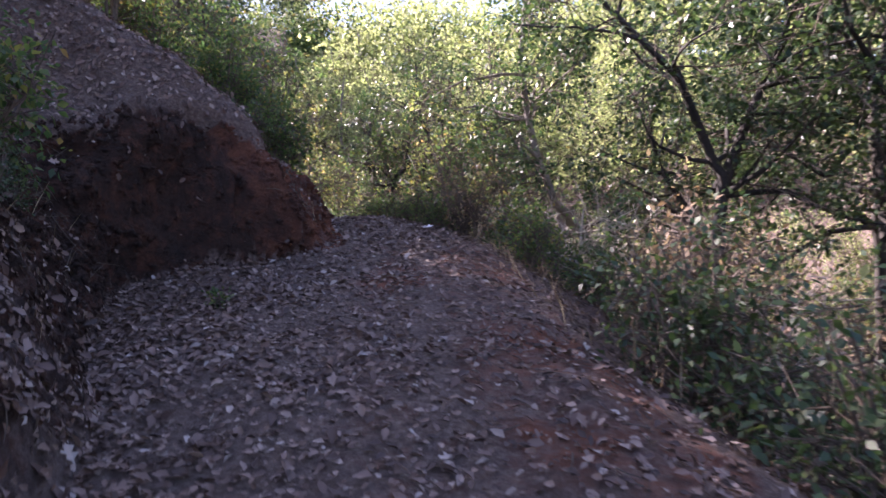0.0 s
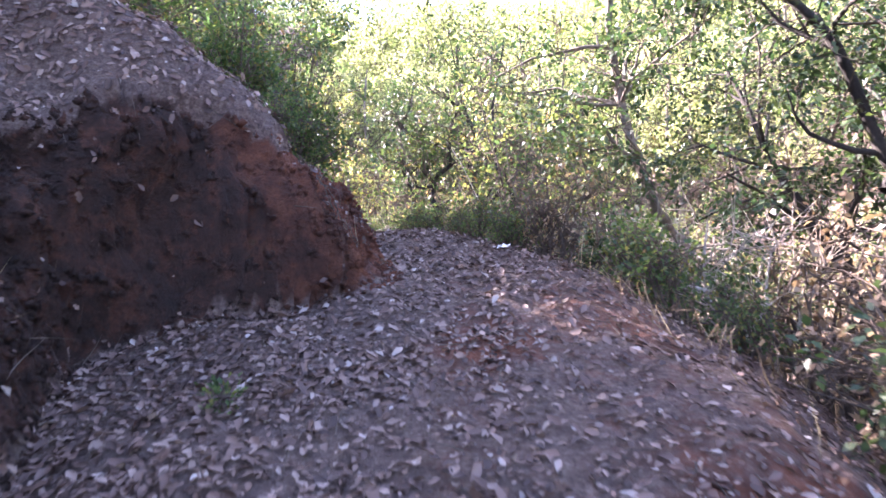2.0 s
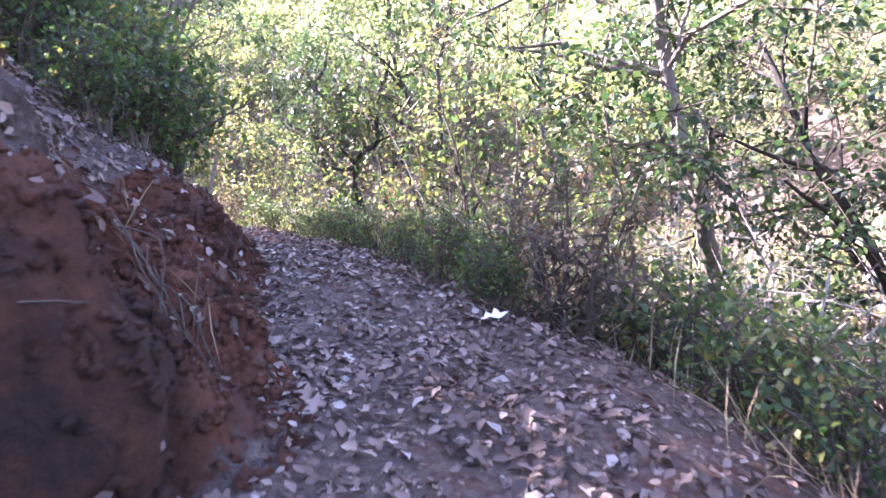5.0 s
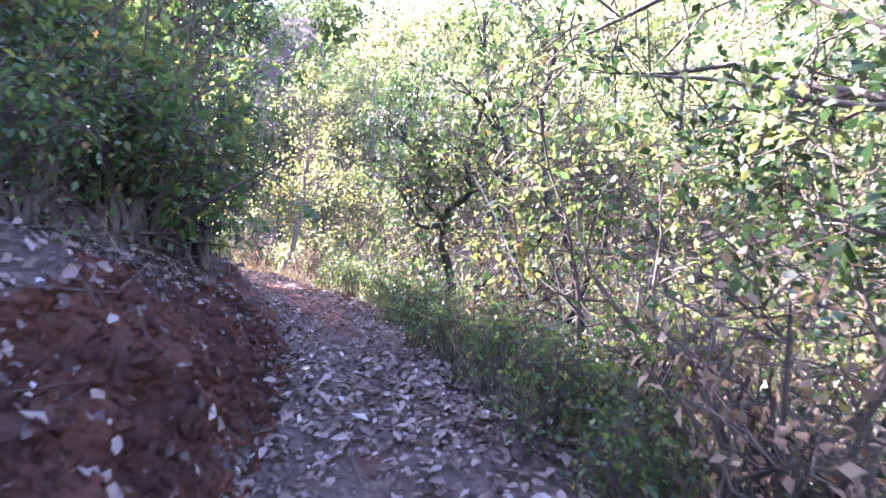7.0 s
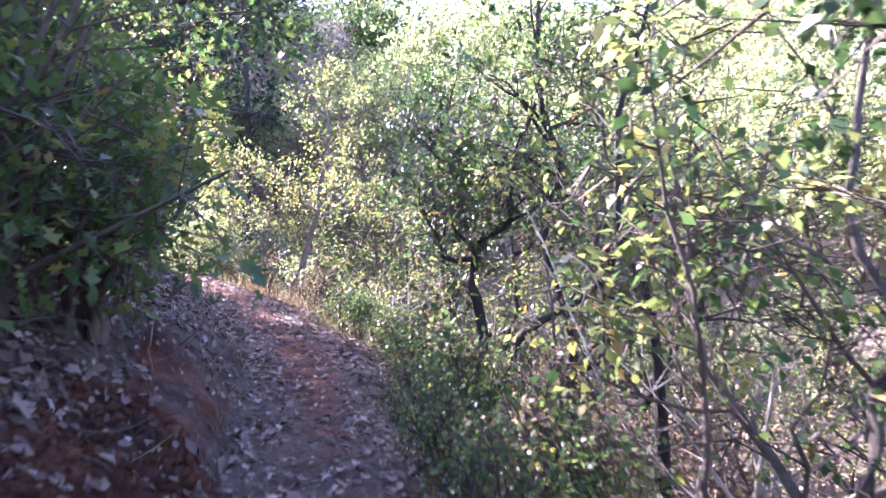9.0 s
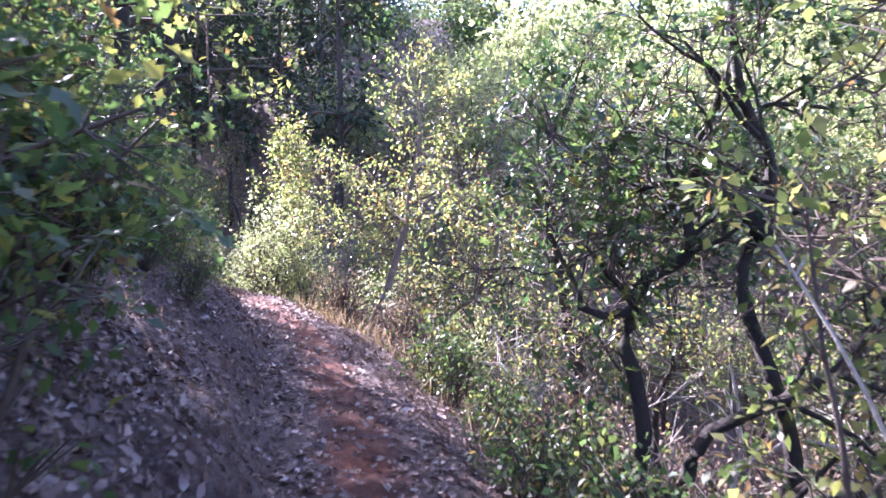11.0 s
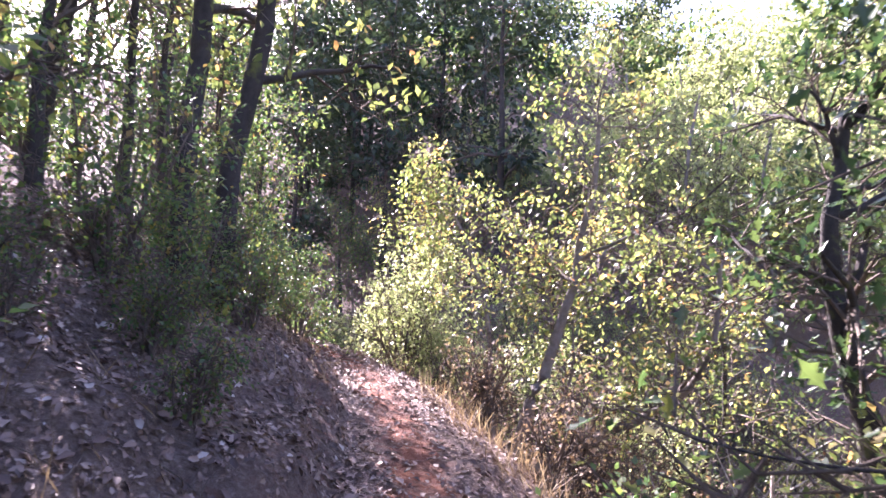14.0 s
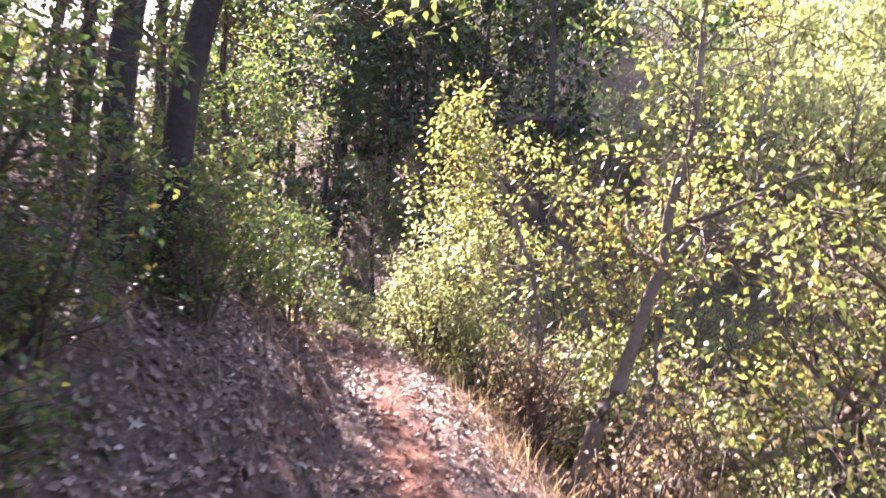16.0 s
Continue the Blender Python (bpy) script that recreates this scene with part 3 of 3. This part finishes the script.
# ---- downhill side ----
put(PINE, -16, 38)
put(TALL, -9.5, 8.0)
put(SAPLING, -0.9, 13.0)
placed += [(1.0, 9.3, 1.6), (-2.0, 15.8, 1.3), (-4.6, 18.6, 1.4), (-3.4, 18.9, 1.3), (-3.0, 16.8, 1.0)]
for x, y, a, s in ((-0.3, 10.9, 50, 1.0), (0.1, 9.9, 280, 0.8), (0.7, 8.8, 10, 0.8)):
    again(SAPLING, x, y, a, s)
put(YOUNG, -0.2, 13.2)
put(YOUNG_GREEN, 0.4, 11.6)
placed += [(-0.2, 13.2, 1), (0.4, 11.6, 1), (1.7, 10.9, 1), (3.0, 7.6, 1), (-0.9, 15.2, 1), (-2.2, 17.6, 1), (-6.3, 20.45, 1), (-7.5, 21.6, 1)]
for x, y, a, s in ((-1.7, 17.4, 160, 0.9), (-4.6, 22.4, 200, 1.0)):
    again(YOUNG, x, y, a, s, 0.2)
    placed.append((x, y, s))
put(PALE_BUSH, -9.6, 22.75, 0, 1.1)
for x, y, a, s in ((-9.2, 25.6, 70, 1.0), (-8.6, 22.5, 140, 0.7), (-10.6, 23.6, 30, 0.8), (-5.6, 22.8, 10, 0.9), (-8.2, 25.5, 200, 1.3), (-13.5, 25.2, 260, 0.6)):
    again(PALE_BUSH, x, y, a, s)
    placed.append((x, y, s))
put(SMALL_BUSH, -0.1, 9.6, 0, 0.9)
put(DRY_BUSH, 0.25, 8.6, 0, 0.9)
for x, y, a, s in ((-0.55, 9.15, 0, 0.55), (-0.85, 9.9, 70, 0.5), (-1.12, 10.5, 140, 0.5), (-1.38, 11.1, 210, 0.5), (-0.2, 8.6, 280, 0.5), (-1.8, 12.0, 20, 0.5)):
    again(SMALL_BUSH, x, y, a, s)
spread_out(SMALL_BUSH, 24, 1, -9, 2, 6.5, 18, 1.0, 2.2, (0.5, 1.1), 0.6)
spread_out(DRY_BUSH, 22, 2, -8, 1, 6.5, 21, 1.3, 3.2, (0.6, 1.1), 0.7)
spread_out(DRY_BUSH, 30, 22, -9, 5, 6, 24, 2.4, 7, (1.2, 2.0), 1.0)
# Green scrub with darker leaves: shade below the trail is in the colour.
DARK_BUSH = bush("shaded_bush", 1.5, 1.0, 8, LEAF_DARK, "scrub below the trail with shade coloured into its dark leaves", 59, 12, 0.07)
put(DARK_BUSH, 2.0, 4.6)
spread_out(DARK_BUSH, 16, 23, 0.4, 6, 0.5, 8.5, 1.9, 5.5, (0.5, 1.1), 0.9)
spread_out(YOUNG, 18, 3, -14, 7, 8, 32, 3.0, 11, (0.8, 1.2), 1.7, sink=0.2)
spread_out(YOUNG_GREEN, 18, 4, -14, 9, 5, 32, 2.8, 11, (0.7, 1.15), 1.6, sink=0.2)
spread_out(PALE_BUSH, 24, 5, -16, 10, 8, 36, 3.5, 14, (0.8, 1.5), 1.5)
spread_out(GREEN_BUSH, 16, 6, -2, 10, 1, 14, 2.6, 9, (0.7, 1.2), 1.5)
# ---- far side of the ravine ----
spread_out(PALE_TALL, 16, 25, -11, 1, 27, 41, 9, 40, (1.1, 1.6), 1.9)
spread_out(YOUNG_GREEN, 14, 26, -8, 3, 21, 33, 3.5, 14, (0.9, 1.4), 1.5, sink=0.3)
spread_out(PALE_TALL, 26, 7, -10, 30, 14, 50, 12, 30, (0.6, 1.0), 3.2)
put(PALE_TALL, 6, 30)
spread_out(PALE_TALL, 30, 24, -12, 12, 28, 56, 12, 60, (0.9, 1.4), 2.6)
spread_out(YOUNG, 26, 8, -20, 30, 10, 50, 10, 26, (1.0, 1.6), 2.4, sink=0.3)
spread_out(PALE_BUSH, 44, 9, -10, 30, 12, 50, 9, 28, (1.4, 2.8), 2.2)
spread_out(PINE, 28, 10, -38, -12, 28, 50, 7, 40, (0.7, 1.15), 3.0)
spread_out(TALL, 14, 18, -36, -2, 27, 50, 7, 30, (0.5, 0.9), 2.2)
spread_out(YOUNG_GREEN, 24, 19, -34, -4, 25, 40, 4, 16, (0.9, 1.4), 1.8, sink=0.3)
# ---- uphill side ----
NEAR_BUSH = bush("oak_bush", 2.4, 1.4, 8, LEAF_GREEN, "broad-leaved green oak scrub leaning over the path", 52, 15, 0.11, shape=LOBED)
put(NEAR_BUSH, -3.0, 10.15, 0, 0.8)
for x, y, a, s in ((-3.3, 9.4, 80, 0.75), (-3.9, 11.2, 40, 0.9), (-4.4, 12.4, 160, 0.85)):
    again(NEAR_BUSH, x, y, a, s)
    placed.append((x, y, s))
put(GREEN_BUSH, -5.0, 10.3, 0, 0.9)
for x, y, a, s in ((-5.0, 13.3, 60, 0.6), (-5.4, 11.0, 220, 1.1), (-4.9, 9.2, 20, 0.95), (-6.3, 13.6, 300, 0.8), (-7.8, 16.2, 100, 0.75), (-10.5, 21.0, 50, 0.5),
                   (-9.0, 19.5, 10, 0.5), (-7.9, 17.7, 140, 0.5), (-7.0, 16.2, 70, 0.5), (-9.4, 18.6, 200, 0.8), (-11.7, 21.5, 130, 0.6), (-12.5, 22.2, 190, 0.8)):
    again(GREEN_BUSH, x, y, a, s)
    placed.append((x, y, s))
for x, y, a, s in ((-2.8, 9.6, 0, 1.0), (-2.95, 10.6, 90, 1.1), (-3.3, 11.4, 200, 1.0), (-2.75, 8.9, 40, 0.8), (-3.5, 10.1, 130, 1.2), (-4.2, 12.0, 10, 1.0), (-5.0, 13.4, 70, 0.9)):
    again(SMALL_BUSH, x, y, a, s)
for x, y, a, s in ((-1.8, 2.5, 0, 0.3), (-2.1, 3.2, 90, 0.35), (-1.75, 1.9, 50, 0.3)):
    again(DARK_BUSH, x, y, a, s)
spread_out(SMALL_BUSH, 16, 11, -12, -2, 8.5, 21, 1.2, 2.6, (0.5, 0.9), 0.7, 1)
spread_out(GREEN_BUSH, 30, 12, -24, -4, 7.5, 30, 4.0, 12, (0.8, 1.3), 1.7, 1)
spread_out(TALL, 26, 13, -26, -4, 4, 34, 5.0, 16, (0.7, 1.1), 2.4, 1)
spread_out(TALL, 12, 14, -20, -5, -12, 5, 6.0, 16, (0.7, 1.1), 2.6, 1)
spread_out(TALL, 34, 15, -44, -13, 14, 48, 4.0, 26, (0.8, 1.3), 3.0, 1)
# Oaks added uphill so that their shadows fall across the trail.
for x, y, a, s in ((-11.3, 18.4, 20, 0.62), (-13.4, 21.8, 130, 0.7), (-14.6, 19.6, 250, 0.8), (-10.0, 15.2, 70, 0.6), (-9.7, 16.5, 310, 0.55), (-16.5, 22.6, 40, 1.0), (-12.8, 17.4, 100, 0.7), (-7.2, 14.9, 250, 0.5), (-14.8, 21.3, 30, 0.9),
                   (-15.5, 24.8, 90, 0.7), (-17.4, 25.0, 170, 0.75), (-11.6, 14.8, 200, 0.7)):
    again(TALL, x, y, a, s)
# More added oaks, mostly out of view, lengthen the hill's shadow.
spread_out(TALL, 16, 20, -18, -5, 0, 11, 5.5, 15, (0.8, 1.15), 1.9, 1)
# Small dark evergreens stand in for shade on the slope by the start.
spread_out(OVERHANG, 6, 21, 0.5, 5, 0.5, 7.5, 2.4, 4.6, (0.4, 0.6), 1.6)
# woods added behind and beside the start, largely unseen, to shade the bank
spread_out(OVERHANG, 7, 16, 1, 14, -12, 5, 3.4, 12, (0.9, 1.4), 2.6)
spread_out(TALL, 10, 17, 0, 20, -16, 6, 4.0, 16, (0.7, 1.1), 2.8)
# leafy branch hanging over the bank
put(bush("hanging_shrub", 0.7, 0.9, 7, LEAF_GREEN, "leafy green shrub hanging over the top of the bank", 71, 14, 0.07), -2.35, 3.3, 40, 1.0)
again(GREEN_BUSH, -4.3, 4.3, 10, 0.7)


# ---- dead wood ----
DEAD = tree("dead_bush", [([(0, 0, -0.1), (0.1, 0, 0.5), (0.35, 0.1, 1.0), (0.3, 0.2, 1.6)], 0.03, 0.008),
                          ([(0.02, 0, 0.1), (-0.3, 0.1, 0.7), (-0.5, 0.0, 1.3)], 0.025, 0.007),
                          ([(0.3, 0.1, 0.9), (0.8, 0.0, 1.1), (1.2, -0.1, 1.0)], 0.02, 0.005)],
            BARK_WHITE, LEAF_DRY, "bare bleached dead branches on the slope below the trail", "dead bush", seed=75, split=True, limbs=6, limb_len=0.9, levels=1, per=0,
            twig_bark=BARK_WHITE, bend=0.3, group="dead bushes")
put(DEAD, 1.3, 9.9)
for x, y, a, s in ((2.9, 5.6, 60, 0.95), (1.9, 8.6, 200, 1.0), (2.6, 9.8, 130, 1.3), (0.2, 12.4, 250, 1.1), (-1.3, 16.6, 20, 1.3), (-2.9, 18.4, 150, 1.2)):
    again(DEAD, x, y, a, s)
put(tree("dead_sapling", [([(0, 0, 0), (-0.2, 0.3, 1.05), (-0.35, 0.55, 1.7), (-0.7, 0.9, 2.3)], 0.012, 0.006)], BARK_WHITE, LEAF_DRY,
         "long pale bare stem leaning towards the path", "dead sapling", seed=77, limbs=2, limb_len=0.4, levels=0, per=0, twig_bark=BARK_WHITE), -0.45, 12.2)
# one pale leaf that stands out on the trail
pale = np.array([(-0.34, 8.06, ground(-0.34, 8.06) + 0.03)])
PALE, pnt, pb = material("bleached leaf")
pnt.links.new(ramp(pnt, tex(pnt, 30), [(0.3, (0.6, 0.58, 0.55)), (0.7, (0.8, 0.79, 0.77))]), pb.inputs["Base Color"])
tagged(piece("pale_leaf", leaves("pale_leaf", pale, np.array([(1.0, 0.15, 0.05)]), np.array([(0.1, -0.3, 1.0)]), np.array([0.17]), LOBED), PALE), "large bleached white leaf lying on the trail", "leaf")


# ---- far woods ----
def far_woods(name, count, seed, box, side_far, leaf, size, per, height):
    """A wood too far off to count: trunks and leaf clumps."""
    rng = np.random.default_rng(seed)
    x, y = rng.uniform(box[0], box[1], count * 3), rng.uniform(box[2], box[3], count * 3)
    d = -along(x, y)[0]
    keep = np.nonzero((d > side_far[0]) & (d < side_far[1]))[0][:count]
    x, y = x[keep], y[keep]
    z = ground_parts(x, y)[0]
    at = []
    for px, py, pz in zip(x, y, z):
        h = height * rng.uniform(0.6, 1.2)
        lumps = rng.normal(0, 1, (7, 3)) * (0.16 * h, 0.16 * h, 0.17 * h) + (px, py, pz + 0.6 * h)
        at.append(lumps[rng.integers(0, 7, per)] + rng.normal(0, 0.09 * h, (per, 3)))
    at = np.concatenate(at)
    nrm = rng.normal(0, 0.8, at.shape) + np.array([0, 0, 1.0])
    ob = piece(name, leaves(name, at, rng.normal(0, 1, at.shape), nrm, size * rng.uniform(0.6, 1.3, len(at)), KITE), leaf)
    return tagged(ob, "far wooded hillside of mixed oak foliage", "woods", kind="stuff")


far_woods("far_woods", 260, 81, (-50, 70, -10, 110), (22, 70), LEAF_GREEN, 0.42, 260, 7)
# Bright haze over the far hillside is put into the pale leaf colour.
far_woods("far_woods", 300, 82, (-25, 60, 0, 110), (17, 60), LEAF_SUN_PALE, 0.34, 260, 6)
far_woods("far_woods", 110, 84, (-14, 16, 52, 76), (15, 80), LEAF_SUN_PALE, 0.42, 300, 10)


# ---- what lies on the ground ----
def scatter_points(rng, n, box, lo, hi, weight):
    x, y = rng.uniform(box[0], box[1], n), rng.uniform(box[2], box[3], n)
    d, row = along(x, y)
    keep = (d > lo) & (d < hi) & (rng.random(n) < weight(d, row, x, y))
    return x[keep], y[keep], d[keep]


def normals(x, y):
    e = 0.04
    gx = (ground_parts(x + e, y)[0] - ground_parts(x - e, y)[0]) / (2 * e)
    gy = (ground_parts(x, y + e)[0] - ground_parts(x, y - e)[0]) / (2 * e)
    n = np.stack([-gx, -gy, np.ones_like(gx)], -1)
    return n / np.linalg.norm(n, axis=1, keepdims=True)


def litter(name, n, seed, box, lo, hi, size, weight, mat, label, shape=CURL):
    rng = np.random.default_rng(seed)
    x, y, d = scatter_points(rng, n, box, lo, hi, weight)
    nrm = normals(x, y)
    at = pushed(x, y, ground_parts(x, y)[0]) + nrm * rng.uniform(0.003, 0.022, (len(x), 1))
    tilt = nrm + rng.normal(0, 0.28, nrm.shape)
    ax = np.cross(tilt, rng.normal(0, 1, nrm.shape))
    ob = piece(name, leaves(name, at, ax, tilt, size * rng.uniform(0.5, 1.4, len(x)) * rng.choice([0.7, 1.0, 1.25], len(x)), shape), mat)
    return tagged(ob, label, "fallen leaves", kind="stuff")


def litter_weight(d, row, x, y):
    up = d - row[:, 1]
    on_face = (up > 0.03) & (up < row[:, 3] * row[:, 4] + 0.05)
    tread = np.exp(-(d / 0.28) ** 2) * np.clip((y - 8) / 4, 0.3, 0.8)
    patch = 0.75 + 0.35 * vnoise(x, y, 1.2, 21)
    patch = patch * np.where((d < -0.3) & (y < 8), 0.5, 1.0)
    return np.where(on_face & (y > 3), np.where(row[:, 4] > 0.6, np.where(y > 12, 0.5, 0.16), 0.06), patch * (1 - tread))


litter("leaf_litter", 120000, 91, (-6, 3.5, 0.5, 10.5), -3.5, 4.5, 0.05, litter_weight, LITTER, "brown and grey fallen oak leaves covering the trail and bank")
litter("leaf_litter", 190000, 92, (-13, 2, 9.5, 24), -3.5, 3.5, 0.05, litter_weight, LITTER, "brown and grey fallen oak leaves along the upper trail")

litter("leaf_litter", 26000, 90, (-4.2, -1.0, 0.8, 4.0), 0.9, 4.0, 0.05, lambda d, r, x, y: np.full(d.shape, 0.28), LITTER, "brown fallen leaves on the steep near bank")
litter("large_leaf_litter", 12000, 93, (-6, 3.5, 0.5, 12), -2.5, 3.5, 0.072, litter_weight, LITTER, "larger lobed oak leaves lying on the trail", LOBED)
litter("large_leaf_litter", 9000, 94, (-12, -0.5, 12, 22), -2.0, 3.5, 0.072, litter_weight, LITTER, "larger lobed oak leaves lying on the upper trail", LOBED)


def clods(name, n, seed, y0, y1, size):
    """Clumps of soil sticking out of the cut face."""
    rng = np.random.default_rng(seed)
    x, y = rng.uniform(-4, -0.7, n * 12), rng.uniform(y0, y1, n * 12)
    d, row = along(x, y)
    up = d - row[:, 1]
    keep = np.nonzero((up > -0.06) & (up < row[:, 3] * row[:, 4] + 0.12))[0][:n]
    at = pushed(x[keep], y[keep], ground_parts(x[keep], y[keep])[0])
    ball = np.array([(1, 0, 0), (-1, 0, 0), (0, 1, 0), (0, -1, 0), (0, 0, 1), (0, 0, -1)], float)
    tri = np.array([(0, 2, 4), (2, 1, 4), (1, 3, 4), (3, 0, 4), (2, 0, 5), (1, 2, 5), (3, 1, 5), (0, 3, 5)])
    s = size * rng.uniform(0.3, 1.0, (len(at), 1, 1)) ** 1.5
    v = at[:, None] + s * ball[None] * rng.uniform(0.5, 1.2, (len(at), 6, 3)) + s * rng.normal(0, 0.25, (len(at), 6, 3))
    f = (np.arange(len(at))[:, None, None] * 6 + tri[None]).reshape(-1, 3)
    me = raw_mesh(name, v.reshape(-1, 3), f, smooth=True)
    me.attributes.new("bare", "FLOAT", "POINT").data.foreach_set("value", np.full(len(at) * 6, 0.6, np.float32))
    me.attributes.new("dark_cut", "FLOAT", "POINT").data.foreach_set("value", np.repeat(dark_cut(x[keep], y[keep]), 6).astype(np.float32))
    return tagged(piece(name, me, SOIL), "clumps of crumbling red soil on the cut bank", "soil clods", kind="stuff")


clods("soil_clods", 10000, 98, 3.0, 10.5, 0.04)
rng = np.random.default_rng(99)
roots = []
for k in range(90):
    y = rng.uniform(3.2, 10.0)
    row = LINE[np.argmin(np.abs(LINE[:, 1] - y))]
    x = row[0] - row[3] - row[5] * row[6] - rng.uniform(-0.1, 0.1)
    roots.append((x + 0.05, y, rng.uniform(0.1, 0.5)))
tops = ground_parts(np.array([r[0] for r in roots]), np.array([r[1] for r in roots]))[0]
strands = []
for (x, y, ln), z in zip(roots, tops):
    line, _ = wander(rng, (x, y, z + 0.03), (rng.uniform(0.3, 0.7), rng.normal(0, 0.25), -0.7), ln, 6, 0.3, -0.15)
    strands.append((line, np.linspace(0.0035, 0.0015, 7)))
tagged(piece("hanging_roots", tubes("hanging_roots", strands, 4), BARK_TWIG), "thin roots and stalks hanging over the cut bank", "roots", kind="stuff")


def grass(name, n, seed, box, lo, hi, size, weight, label, mat=STRAW):
    rng = np.random.default_rng(seed)
    x, y, d = scatter_points(rng, n, box, lo, hi, weight)
    at = np.stack([x, y, ground_parts(x, y)[0] - 0.01], -1)
    ax = rng.normal(0, 0.45, at.shape) + np.array([0, 0, 1.0])
    ob = piece(name, leaves(name, at, ax, rng.normal(0, 1, at.shape), size * rng.uniform(0.4, 1.3, len(x)), BLADE), mat)
    return tagged(ob, label, "dry grass", kind="stuff")


grass("dry_grass", 60000, 95, (-10, 3, 1, 22), -3.0, -0.5, 0.34, lambda d, r, x, y: np.clip(-(d + r[:, 2]) * 2.5 + 0.1, 0, 1) * np.clip((y - 5.5) / 3, 0.15, 1) * np.clip(0.35 + 0.7 * vnoise(x, y, 1.0, 31), 0, 1), "thin dry grass and stalks beside the trail")
grass("dry_grass", 20000, 96, (-12, -1, 1, 22), 0.4, 2.5, 0.28, lambda d, r, x, y: np.clip((d - r[:, 1]) * 2 + 0.2, 0, 1) * np.clip(0.2 + 0.7 * vnoise(x, y, 1.3, 33), 0, 1), "thin dry grass on the bank")

far_woods("far_woods", 80, 83, (-60, -18, 30, 90), (14, 60), LEAF_NEEDLE, 0.45, 260, 9)
put(bush("seedling", 0.16, 0.14, 4, LEAF_GREEN, "small green oak seedling growing in the fallen leaves", 87, 5, 0.07, "seedling", limbs=2, shape=LOBED), -1.46, 4.64, 0, 0.6, 0.01)


def fallen_twigs(name, n, seed, box, lo, hi, label):
    rng = np.random.default_rng(seed)
    x, y, d = scatter_points(rng, n, box, lo, hi, lambda d, r, x, y: np.clip(0.3 + 0.3 * np.abs(d), 0, 1))
    nrm = normals(x, y)
    at = pushed(x, y, ground_parts(x, y)[0]) + nrm * 0.012
    lines = []
    for p, m in zip(at, nrm):
        way = np.cross(m, rng.normal(0, 1, 3)) + m * rng.uniform(-0.02, 0.12)
        line, _ = wander(rng, p, way, rng.uniform(0.08, 0.4), 4, 0.12, 0)
        lines.append((line, np.linspace(rng.uniform(0.002, 0.005), 0.001, 5)))
    return tagged(piece(name, tubes(name, lines, 4), BARK_TWIG, None), label, "twigs", kind="stuff")


fallen_twigs("fallen_twigs", 1500, 101, (-5, 2.5, 0.5, 10), -1.6, 3.5, "thin dry twigs lying among the leaves on the trail and bank")
fallen_twigs("fallen_twigs", 1300, 102, (-11, -1, 10, 21), -1.5, 3.0, "thin dry twigs lying on the upper trail and slope")
